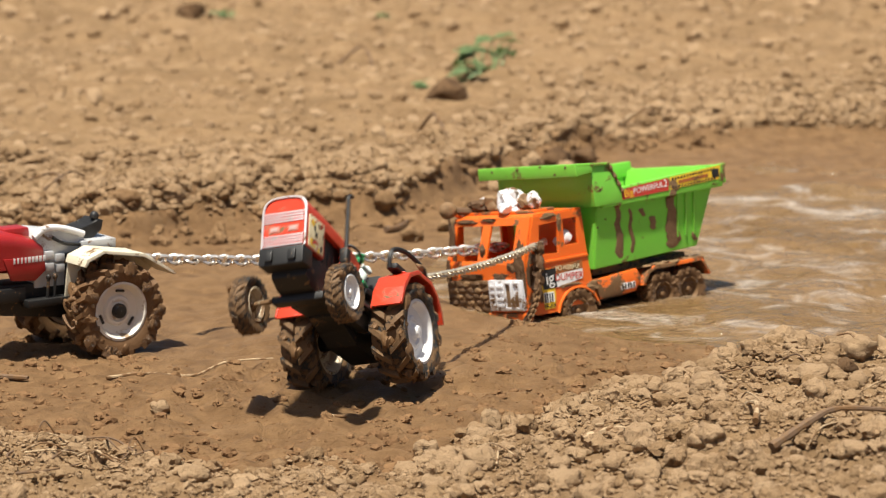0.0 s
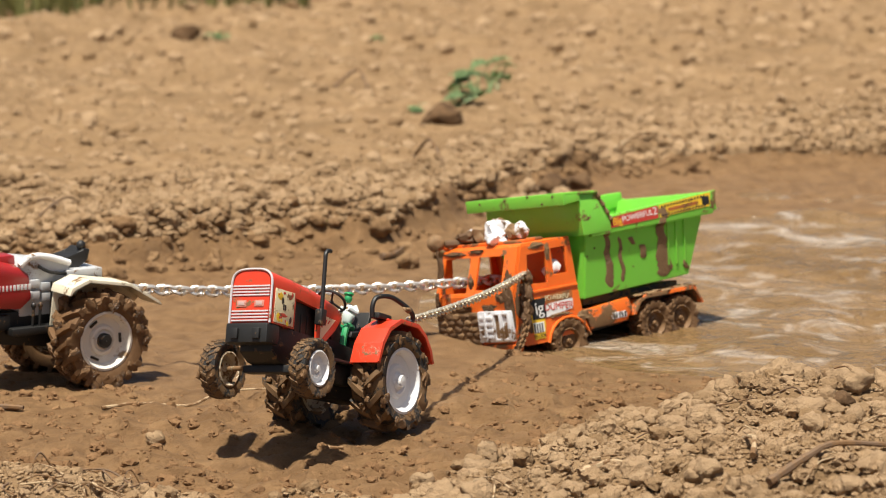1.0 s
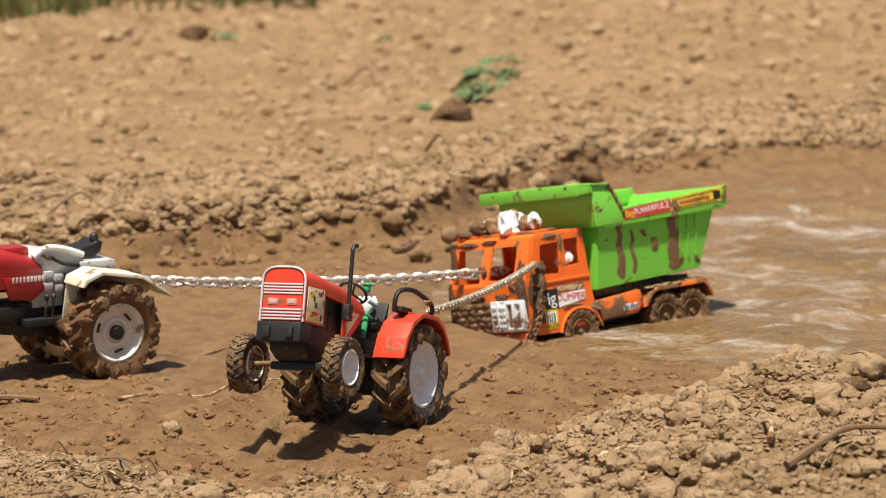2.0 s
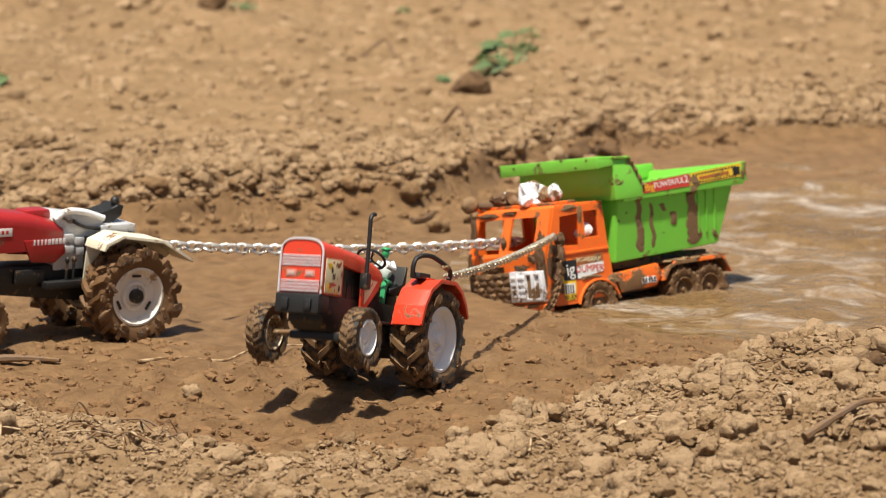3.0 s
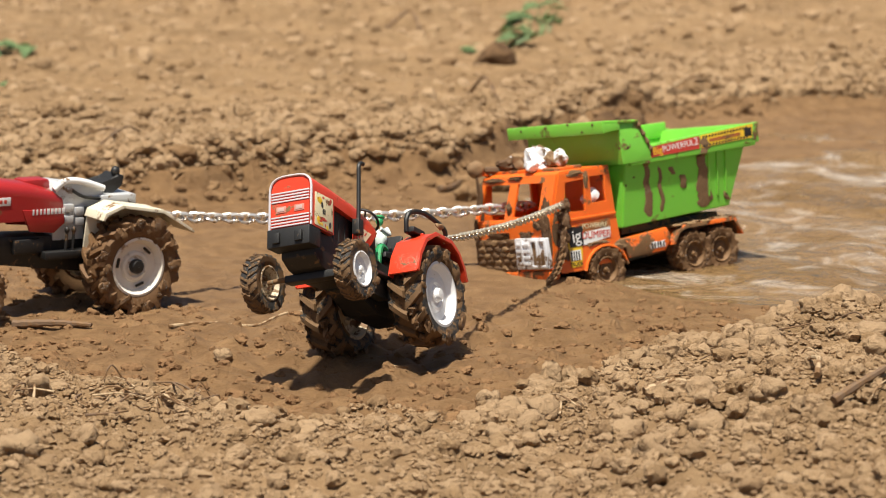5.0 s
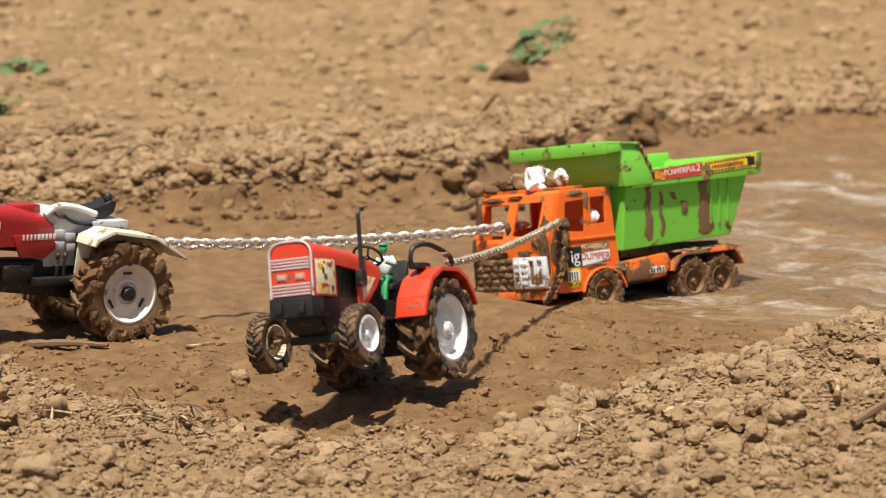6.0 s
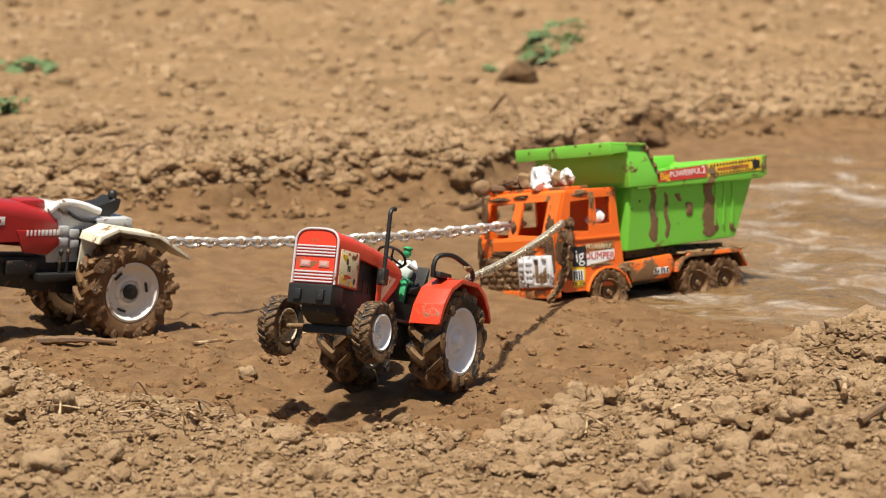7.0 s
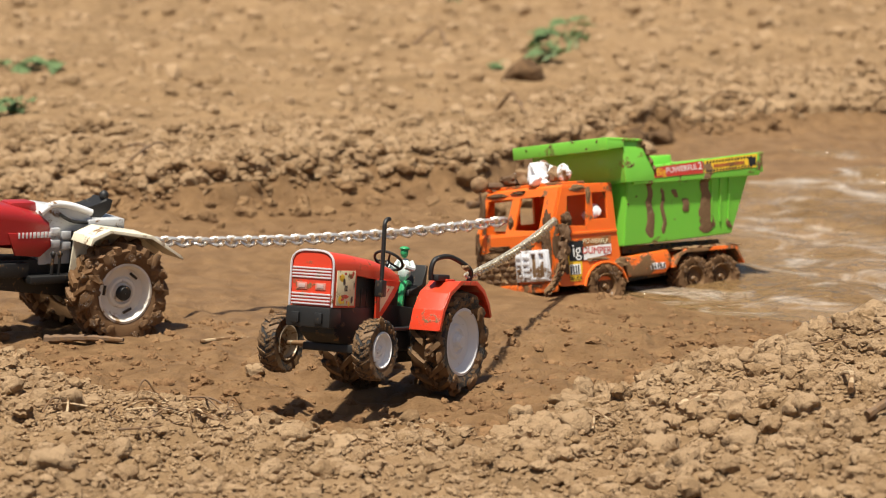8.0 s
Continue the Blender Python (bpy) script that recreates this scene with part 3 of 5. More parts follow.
    part("seat_post", box((-0.006, -0.006, 0.018), (0.010, 0.006, 0.0305), 0.001), BLACK, t)
    # fenders
    for s in (-1, 1):
        out = [(0.0392, 0.0080), (0.0352, 0.0225), (0.0270, 0.0345), (0.0120, 0.0425), (-0.0120, 0.0425), (-0.0235, 0.0365), (-0.0320, 0.0270), (-0.0366, 0.0175)]
        inn = [(0.0373, 0.0076), (0.0334, 0.0215), (0.0256, 0.0328), (0.0114, 0.0405), (-0.0113, 0.0405), (-0.0222, 0.0350), (-0.0303, 0.0260), (-0.0348, 0.0168)]
        f = part("fender", prism(out + inn[::-1], s * 0.0262, s * 0.0495, "y", 0.0004), RED, t)
        part("fender_side", prism(inn + [(-0.02, 0.008), (0.02, 0.006)], s * 0.0248, s * 0.0264, "y", 0.0003), RED, f)
        lip = [(p[0] * 1.02, p[1] + 0.0007) for p in out]
        part("fender_lip", prism(lip + inn[::-1], s * 0.0495, s * 0.0508, "y", 0.0003), RED, f)
    # black hitch loop behind the seat
    b = part("hitch_loop", tube(curve_points([(0.0240, 0.0330, 0.0430), (0.0255, 0.0335, 0.0510), (0.0225, 0.0350, 0.0575), (0.0110, 0.0385, 0.0598), (0.0010, 0.0420, 0.0570), (-0.0080, 0.0455, 0.0520), (-0.0125, 0.0450, 0.0475), (-0.0110, 0.0440, 0.0425)], 30), 0.0018, 8), BLACK, t, "black looped bar on the fender")
    part("loop_base", box((0.0060, 0.0300, 0.0424), (0.0235, 0.0385, 0.0468), 0.0012), BLACK, b)
    add = bmesh.new()
    add_lump(add, (-0.0060, 0.0445, 0.0528), (0.0065, 0.0024, 0.0024), 4, 0.4, 2)
    part("mud_clump", add, MUD, b)
    part("fender_block", box((0.0010, 0.0300, 0.0422), (0.0130, 0.0400, 0.0438), 0.0006), RED, t)
    # wheels
    wheels = []
    for y, s in ((0.0365, 1), (-0.0365, -1)):
        wheels.append(make_wheel(t, 0, y, 0, 0.0364, 0.0270, 0.0232, s, 13, 0.0040, TYRE, WHITE, WHITE, 0, 44))
    for y, s in ((0.0345, 1), (-0.0405, -1)):
        wheels.append(make_wheel(t, 0.100, y, -0.005, 0.0212, 0.0130, 0.0122, s, 22, 0.0010, TYRE, WHITE, WHITE, 0, 16))
    return t, wheels


red_tractor, red_wheels = make_red_tractor()


def make_doll():
    """The small seated figure on the seat: one plain shape."""
    bm = bmesh.new()
    add_lump(bm, (0.004, 0, 0.0480), (0.0042, 0.0052, 0.0086), 1, 0.2, 2, 1)
    add_lump(bm, (0.0055, 0, 0.0605), (0.0031, 0.0030, 0.0040), 2, 0.1, 2, 0)
    add_lump(bm, (0.0055, 0, 0.0634), (0.0040, 0.0038, 0.0016), 3, 0.1, 2, 0)
    for s in (-1, 1):
        add_tube(bm, curve_points([(0.004, s * 0.0050, 0.0545), (0.006, s * 0.0082, 0.0490), (0.0165, s * 0.0068, 0.0510)], 8), 0.0018, 7, 1)
        add_tube(bm, curve_points([(0.004, s * 0.0040, 0.0385), (0.0155, s * 0.0062, 0.0375), (0.0195, s * 0.0064, 0.022)], 8), 0.0025, 7, 0)
    ob = new("doll", finish(bm, "doll", [DOLL_GREEN, DOLL_WHITE]))
    return tagged(ob, "tiny green and white plastic doll seated on the tractor", "doll")


doll = make_doll()


# ---- crimson and white toy tractor ----
def make_white_tractor():
    t = empty("toy_tractor", "mud-caked crimson and white toy tractor pulling a chain", "toy tractor")
    bm = bmesh.new()
    add_loft(bm, [(0.170, arch(0.0165, 0.028, 0.066, 0.012)), (0.165, arch(0.0185, 0.026, 0.071, 0.012)), (0.12, arch(0.0190, 0.036, 0.0700, 0.011)), (0.082, arch(0.0190, 0.036, 0.0650, 0.011)), (0.060, arch(0.0185, 0.037, 0.0590, 0.010)), (0.0525, arch(0.0165, 0.039, 0.0540, 0.008))])
    part("hood", bm, CRIMSON, t)
    part("cowl_top", box((0.060, -0.009, 0.055), (0.083, 0.009, 0.0665), 0.003), CRIMSON, t)
    for s in (-1, 1):
        sp = part("side_panel", prism([(0.090, 0.045), (0.0535, 0.043), (0.0525, 0.033), (0.062, 0.0255), (0.083, 0.0275)], s * 0.0175, s * 0.0200, "y", 0.0008), CRIMSON, t)
        rows = [(0.0805 - 0.0033 * k, 0.0024 if k > 3 else 0.0015) for k in range(9)]
        for x, w in rows:
            part("stripe_bar", box((x - w / 2, s * 0.0200, 0.0405), (x + w / 2, s * 0.0203, 0.0450), 0.0001), FLAG_WHITE, sp)
        plate = part("number_sticker", box((0.100, s * 0.0190, 0.0490), (0.1165, s * 0.0194, 0.0555), 0.0002), FLAG_WHITE, t, "small white sticker with an unreadable mark")
        for k in range(3):
            part("mark_bar", box((0.1035 + 0.0038 * k, s * 0.0194, 0.0508), (0.1058 + 0.0038 * k, s * 0.0196, 0.0537), 0.0001), FLAG_RED, plate)
    # grey engine deck with ribs
    deck = part("engine_deck", prism([(0.062, 0.058), (0.056, 0.0645), (0.018, 0.0585), (0.012, 0.050), (0.012, 0.018), (0.060, 0.018)], -0.0145, 0.0145, "y", 0.0022), GREY_ENGINE, t, "silver grey moulded engine")
    for k, (x, z) in enumerate(((0.048, 0.044), (0.038, 0.041), (0.048, 0.035), (0.038, 0.033), (0.028, 0.037), (0.028, 0.029))):
        part("engine_block", box((x - 0.004, 0.0140, z - 0.0032), (x + 0.004, 0.0190 - 0.001 * (k % 2), z + 0.0032), 0.001), GREY_ENGINE, deck)
    part("deck_rail", tube(curve_points([(0.060, 0.0150, 0.0585), (0.050, 0.0155, 0.0650), (0.034, 0.0155, 0.0635), (0.016, 0.0155, 0.0575)], 14), 0.0027, 10), WHITE, deck, "white plastic rail")
    part("pipe", tube(curve_points([(0.044, 0.0165, 0.057), (0.034, 0.0175, 0.0520), (0.020, 0.0175, 0.0500)], 10), 0.0013, 7), BLACK, t)
    part("seat", prism([(0.024, 0.056), (0.004, 0.052), (-0.004, 0.058), (-0.006, 0.066), (0.000, 0.0675), (0.006, 0.062), (0.022, 0.0605)], -0.0105, 0.0105, "y", 0.0015), BLACK, t)
    knob = bmesh.new()
    add_lump(knob, (0.000, 0.006, 0.0690), (0.0038, 0.0038, 0.0042), 1, 0.05)
    add_tube(knob, [(0.003, 0.006, 0.056), (0.000, 0.006, 0.068)], 0.0014)
    part("lever", knob, BLACK, t, "black knobbed lever")
    part("control_panel", box((0.0180, 0.0135, 0.014), (0.0330, 0.0205, 0.0440), 0.0012), BLACK, t)
    part("chassis", prism([(-0.018, 0.020), (0.165, 0.026), (0.165, 0.012), (0.120, 0.004), (0.060, -0.004), (0.0, -0.012), (-0.018, -0.006)], -0.0135, 0.0135, "y", 0.0015), BLACK, t)
    part("step", box((0.034, 0.0140, 0.0055), (0.072, 0.0260, 0.0115), 0.0012), BLACK, t)
    part("side_tank", box((0.070, 0.0135, 0.010), (0.096, 0.0190, 0.0215), 0.0014), BLACK, t)
    for x in (0.046, 0.052):
        lv = bmesh.new()
        add_tube(lv, [(x, 0.021, 0.011), (x - 0.001, 0.021, 0.0255)], 0.0012)
        add_lump(lv, (x - 0.001, 0.021, 0.0275), (0.0021, 0.0021, 0.0026), 2, 0.05)
        part("pedal", lv, BLACK, t)
    part("rear_axle", tube([(0, -0.036, 0), (0, 0.036, 0)], 0.0065, 14), BLACK, t)
    part("front_axle", tube([(0.139, -0.036, -0.011), (0.139, 0.036, -0.011)], 0.0028, 10), BLACK, t)
    part("axle_bracket", box((0.132, -0.010, -0.012), (0.146, 0.010, 0.012), 0.001), BLACK, t)
    part("hitch", prism([(-0.016, 0.024), (-0.046, 0.030), (-0.046, 0.027), (-0.016, 0.010)], -0.005, 0.005, "y", 0.0008), BLACK, t)
    for s in (-1, 1):
        out = [(0.0372, 0.0385), (0.0350, 0.0445), (0.0200, 0.0500), (-0.0180, 0.0440), (-0.0430, 0.0285), (-0.0465, 0.0255)]
        inn = [(0.0352, 0.0380), (0.0332, 0.0426), (0.0194, 0.0480), (-0.0174, 0.0420), (-0.0420, 0.0268), (-0.0458, 0.0240)]
        f = part("fender", prism(out + inn[::-1], s * 0.0230, s * 0.0525, "y", 0.0005), IVORY, t, "off-white plastic fender stained with mud")
        part("fender_side", prism(inn[:5] + [(-0.02, 0.010), (0.0385, 0.010)], s * 0.0230, s * 0.0245, "y", 0.0003), IVORY, f)
    part("deck_plate", box((-0.012, -0.0195, 0.044), (0.020, 0.0195, 0.0525), 0.0015), GREY_ENGINE, t)
    wheels = []
    for y, s in ((0.0395, 1), (-0.0395, -1)):
        wheels.append(make_wheel(t, 0.004, y, 0, 0.0392, 0.0290, 0.0226, s, 17, 0.0042, TYRE_MUD, RIM_CREAM, BLACK, 3, 110))
    for y, s in ((0.0350, 1), (-0.0350, -1)):
        wheels.append(make_wheel(t, 0.139, y, -0.0125, 0.0250, 0.0170, 0.0150, s, 20, 0.0018, TYRE_MUD, RIM_CREAM, BLACK, 3, 60))
    return t, wheels


white_tractor, white_wheels = make_white_tractor()


# ---- toy dump truck ----
def text_bm(words, size, thick=0.00012):
    c = bpy.data.curves.new("text", "FONT")
    c.body, c.size, c.extrude, c.align_x, c.align_y = words, size, thick, "CENTER", "CENTER"
    ob = bpy.data.objects.new("text", c)
    scene.collection.objects.link(ob)
    dg = bpy.context.evaluated_depsgraph_get()
    me = bpy.data.meshes.new_from_object(ob.evaluated_get(dg))
    bm = bmesh.new()
    bm.from_mesh(me)
    bpy.data.objects.remove(ob)
    bpy.data.curves.remove(c)
    bpy.data.meshes.remove(me)
    return bm


def side_text(name, words, size, material, parent, x, y, z, ry=0.0, label=""):
    """Letters that stand on a side face of a vehicle whose left side looks along +y."""
    m = Matrix.Translation((x, y, z)) @ Matrix.Rotation(radians(ry), 4, "Y") @ Matrix.Rotation(radians(180), 4, "Z") @ Matrix.Rotation(radians(90), 4, "X")
    return part(name, text_bm(words, size), material, parent, label, at=m, smooth=False)


def wall_with_holes(outline, holes, lo, hi, axis, material, name, parent, label=""):
    """A plate with real openings, made with a boolean-free fill: the outline and the holes are joined as edge loops."""
    bm = bmesh.new()
    put = {"y": lambda p, d: (p[0], d, p[1]), "x": lambda p, d: (d, p[0], p[1])}[axis]
    edges = []
    for loop in [outline] + holes:
        vs = [bm.verts.new(put(p, lo)) for p in loop]
        edges += [bm.edges.new((vs[i], vs[(i + 1) % len(vs)])) for i in range(len(vs))]
    bmesh.ops.triangle_fill(bm, edges=edges, use_beauty=True, use_dissolve=False)
    g = bmesh.ops.extrude_face_region(bm, geom=list(bm.faces))
    for v in g["geom"]:
        if isinstance(v, bmesh.types.BMVert):
            co = list(v.co)
            co[{"x": 0, "y": 1}[axis]] = hi
            v.co = co
    return part(name, bm, material, parent, label, smooth=False)


def make_truck():
    t = empty("toy_dump_truck", "orange toy dump truck with green bed stuck in mud", "toy truck")
    cab = part("cab", box((-0.070, -0.0480, 0.008), (-0.004, 0.0480, 0.012), 0.001), ORANGE, t)
    # front wall: leans back above the sill
    low = [(-0.050, 0.010), (0.050, 0.010), (0.050, 0.0500), (-0.050, 0.0500)]
    fw = wall_with_holes(low, [], -0.0022, 0.0, "x", ORANGE, "front_wall", cab)
    up = [(-0.050, 0.050), (0.050, 0.050), (0.0485, 0.0880), (-0.0485, 0.0880)]
    holes = [[(-0.0455, 0.0530), (-0.0100, 0.0530), (-0.0100, 0.0815), (-0.0440, 0.0815)], [(0.0005, 0.0550), (0.0345, 0.0530), (0.0335, 0.0815), (0.0005, 0.0815)]]
    wind = wall_with_holes(up, holes, -0.0022, 0.0, "x", ORANGE, "windshield_frame", cab, "orange windscreen frame smeared with mud")
    lean = 0.0142 / 0.038
    for v in wind.data.vertices:
        v.co.x -= (v.co.z - 0.050) * lean
    # side walls with two windows each and a wheel arch
    for s in (-1, 1):
        arc = [(-0.0565 + 0.0235 * math.cos(a), 0.000 + 0.0235 * math.sin(a)) for a in (math.radians(12 + 156 * k / 9) for k in range(10))]
        side = [(-0.003, 0.010), (-0.003, 0.050), (-0.0165, 0.0880), (-0.0700, 0.0880), (-0.0720, 0.050), (-0.0745, 0.024)] + [(-0.080, 0.006)] + arc[::-1][1:-1] + [(-0.0330, 0.006), (-0.010, 0.006)]
        win = [[(-0.0185, 0.0560), (-0.0405, 0.0545), (-0.0430, 0.0810), (-0.0215, 0.0800)], [(-0.0480, 0.0600), (-0.0635, 0.0600), (-0.0640, 0.0820), (-0.0480, 0.0820)]]
        wall_with_holes(side, win, s * 0.0475, s * 0.0500, "y", ORANGE, "side_wall", cab)
        part("arch_lip", tube([(x, s * 0.0503, z) for x, z in arc], 0.0013, 6), ORANGE_MUD, cab)
        part("door_sill", box((-0.0720, s * 0.0495, 0.0475), (-0.006, s * 0.0512, 0.0500), 0.0006), ORANGE, cab)
    part("roof", prism([(-0.0150, 0.0868), (-0.0700, 0.0868), (-0.0710, 0.0895), (-0.0185, 0.0900)], -0.0490, 0.0490, "y", 0.0008), ORANGE, cab)
    wall_with_holes([(-0.0475, 0.012), (0.0475, 0.012), (0.0475, 0.087), (-0.0475, 0.087)], [[(-0.040, 0.056), (-0.010, 0.056), (-0.010, 0.078), (-0.040, 0.078)]], -0.0715, -0.0695, "x", ORANGE, "rear_wall", cab)
    part("cab_seat", box((-0.066, -0.044, 0.012), (-0.042, 0.044, 0.040), 0.002), ORANGE, cab)
    hr = bmesh.new()
    add_lump(hr, (-0.0480, 0.0410, 0.0635), (0.0040, 0.0036, 0.0040), 5, 0.25)
    add_lump(hr, (-0.0555, 0.0430, 0.0660), (0.0058, 0.0050, 0.0064), 3, 0.25)
    part("cab_ornament", hr, WHITE, cab, "white plastic knob in the cab")
    # bumper and grille
    bp = part("bumper", box((-0.003, -0.0500, 0.0085), (0.0016, 0.0050, 0.0370), 0.0015), ORANGE_BURIED, t, "bumper buried under thick mud")
    for k in range(5):
        z = 0.0105 + 0.0053 * k
        for j in range(5):
            y = -0.0485 + 0.0106 * j + 0.003 * (k % 2)
            bm = bmesh.new()
            add_lump(bm, (0.0018, y + 0.0045, z + 0.0022), (0.0013, 0.0050, 0.0024), k * 7 + j, 0.5, 2)
            part("mud_crust", bm, WET_MUD if (k + j) % 3 else MUD, bp)
    g = part("grille", box((-0.001, 0.0060, 0.0115), (0.0035, 0.0490, 0.0375), 0.0012), SILVER, t, "silver plastic grille smeared with mud")
    part("grille_recess", box((0.0030, 0.0085, 0.0140), (0.0038, 0.0260, 0.0350), 0.0003), WHITE_MUD, g)
    for k in range(4):
        part("grille_bar", box((0.0036, 0.0085, 0.0150 + 0.0052 * k), (0.0050, 0.0255, 0.0176 + 0.0052 * k), 0.0004), SILVER, g)
    part("grille_post", box((0.0034, 0.0155, 0.0130), (0.0053, 0.0178, 0.0360), 0.0004), SILVER, g)
    for y in (0.0280, 0.0385):
        for lo, hi in (((y, 0.0130), (y + 0.0016, 0.0360)), ((y + 0.0076, 0.0130), (y + 0.0092, 0.0360)), ((y + 0.0016, 0.0130), (y + 0.0076, 0.0148)), ((y + 0.0016, 0.0342), (y + 0.0076, 0.0360))):
            part("lamp_frame", box((0.0032, lo[0], lo[1]), (0.0056, hi[0], hi[1]), 0.0004), SILVER, g)
        part("lamp", box((0.0030, y + 0.0016, 0.0148), (0.0042, y + 0.0076, 0.0342), 0.0004), WHITE_MUD if y > 0.03 else MUD, g)
    part("lower_bumper", box((-0.006, -0.048, 0.002), (0.003, 0.0500, 0.0095), 0.0015), ORANGE_MUD, t)
    smears = ((-0.047, 0.068, 0.0030, 0.020), (-0.047, 0.044, 0.0036, 0.010), (-0.032, 0.0850, 0.013, 0.0018), (-0.004, 0.0862, 0.010, 0.0014),
              (0.0455, 0.0450, 0.0050, 0.0120), (0.0440, 0.0600, 0.0040, 0.0110), (0.0360, 0.0480, 0.0060, 0.0040), (0.0465, 0.0300, 0.0035, 0.0100), (-0.020, 0.0395, 0.014, 0.0030), (0.020, 0.0400, 0.009, 0.0028), (-0.0045, 0.0600, 0.0030, 0.0060))
    for k, (y, z, a, b) in enumerate(smears):
        bm = bmesh.new()
        add_lump(bm, (0.0004 - max(0, z - 0.05) * lean, y, z), (0.0016, a, b), k, 0.9, 3)
        part("mud_smear", bm, WET_MUD, t, "smear of dark wet mud")
    for k, (x, z, a, b) in enumerate(((-0.0090, 0.0420, 0.0050, 0.0130), (-0.0130, 0.0240, 0.0036, 0.0080), (-0.0340, 0.0865, 0.0080, 0.0020), (-0.0440, 0.0800, 0.0022, 0.0060), (-0.0740, 0.0220, 0.0060, 0.0030), (-0.0480, 0.0260, 0.0100, 0.0016))):
        bm = bmesh.new()
        add_lump(bm, (x, 0.0503, z), (a, 0.0009, b), 40 + k, 0.9, 3)
        part("mud_smear", bm, WET_MUD if k < 2 else MUD, t)
    # stickers on the door
    for s in (-1, 1):
        st = part("door_sticker", prism([(-0.0165, 0.0435), (-0.0320, 0.0425), (-0.0320, 0.0200), (-0.0300, 0.0095), (-0.0185, 0.0095)], s * 0.0501, s * 0.0504, "y"), FLAG_YELLOW, t, "yellow, black and white sticker with letters")
        part("sticker_patch", prism([(-0.0300, 0.0440), (-0.0650, 0.0455), (-0.0645, 0.0385), (-0.0320, 0.0370)], s * 0.0502, s * 0.0505, "y"), STICKER_BROWN, st)
        part("sticker_patch", prism([(-0.0300, 0.0368), (-0.0645, 0.0383), (-0.0640, 0.0300), (-0.0320, 0.0260)], s * 0.0502, s * 0.0505, "y"), FLAG_WHITE, st)
        part("sticker_patch", prism([(-0.0185, 0.0235), (-0.0300, 0.0235), (-0.0300, 0.0150), (-0.0185, 0.0150)], s * 0.0504, s * 0.0506, "y"), FLAG_WHITE, st)
        part("sticker_patch", prism([(-0.0180, 0.0430), (-0.0345, 0.0425), (-0.0340, 0.0262), (-0.0190, 0.0262)], s * 0.05052, s * 0.05064, "y"), FLAG_BLACK, st)
        for k in range(4):
            part("sticker_patch", box((-0.0205 - 0.0026 * k, s * 0.0506, 0.0150), (-0.0191 - 0.0026 * k, s * 0.0508, 0.0225), 0.0001), FLAG_BLACK, st)
    side_text("letters", "ig", 0.0150, FLAG_WHITE, t, -0.0268, 0.0508, 0.0345, 3)
    side_text("letters", "DUMPER", 0.0082, FLAG_RED, t, -0.0485, 0.0507, 0.0335, -3)
    side_text("letters", "POWERFUL", 0.0056, FLAG_CREAM, t, -0.0485, 0.0507, 0.0412, -3)
    side_text("letters", "TRUCK", 0.0042, FLAG_BLACK, t, -0.0243, 0.0507, 0.0120, 0)
    # chassis
    part("chassis", prism([(-0.070, 0.024), (-0.205, 0.028), (-0.207, 0.014), (-0.140, 0.008), (-0.085, 0.004), (-0.070, 0.008)], -0.034, 0.034, "y", 0.001), DARK_UNDER, t)
    for s in (-1, 1):
        part("side_skirt", prism([(-0.076, 0.0260), (-0.128, 0.0300), (-0.132, 0.0200), (-0.124, 0.0100), (-0.082, 0.0085)], s * 0.0400, s * 0.0500, "y", 0.0030), ORANGE_MUD, t)
        part("step_plate", box((-0.123, s * 0.0495, 0.0135), (-0.106, s * 0.0506, 0.0190), 0.0004), WHITE_MUD, t)
        for k in range(5):
            part("step_bar", box((-0.1215 + 0.0032 * k, s * 0.0505, 0.0140), (-0.1202 + 0.0032 * k, s * 0.0509, 0.0185), 0.0001), FLAG_BLACK, t)
        over = [(-0.1300, 0.0140), (-0.1375, 0.0255), (-0.1450, 0.0290), (-0.2040, 0.0290), (-0.2120, 0.0130)]
        under = [(-0.1325, 0.0138), (-0.1392, 0.0238), (-0.1460, 0.0264), (-0.2025, 0.0264), (-0.2095, 0.0128)]
        rf = part("rear_fender", prism(over + under[::-1], s * 0.0320, s * 0.0525, "y", 0.0005), ORANGE_MUD, t, "orange rear fender with mud on its top")
        for k in range(7):
            bm = bmesh.new()
            add_lump(bm, (-0.140 - 0.0105 * k, s * 0.0440, 0.0292), (0.0085, 0.0080, 0.0014 + 0.0005 * (k % 3)), 60 + k, 0.8, 2)
            part("mud_crust", bm, MUD, rf)
    for x in (-0.0565, -0.1550, -0.1860):
        part("axle", tube([(x, -0.046, 0.003), (x, 0.046, 0.003)], 0.003, 8), DARK_UNDER, t)
    wheels = []
    for x in (-0.0565, -0.1550, -0.1860):
        for y, s in ((0.0430, 1), (-0.0430, -1)):
            wheels.append(make_wheel(t, x, y, 0.003, 0.0202, 0.0165, 0.0108, s, 16, 0.0020, TYRE_MUD, RIM_MUD, RIM_MUD, 0, 60))
    # roof load: lamps under lumps of mud
    rack = part("roof_rack", box((-0.050, -0.044, 0.0895), (-0.020, 0.040, 0.0925), 0.001), ORANGE_MUD, t)
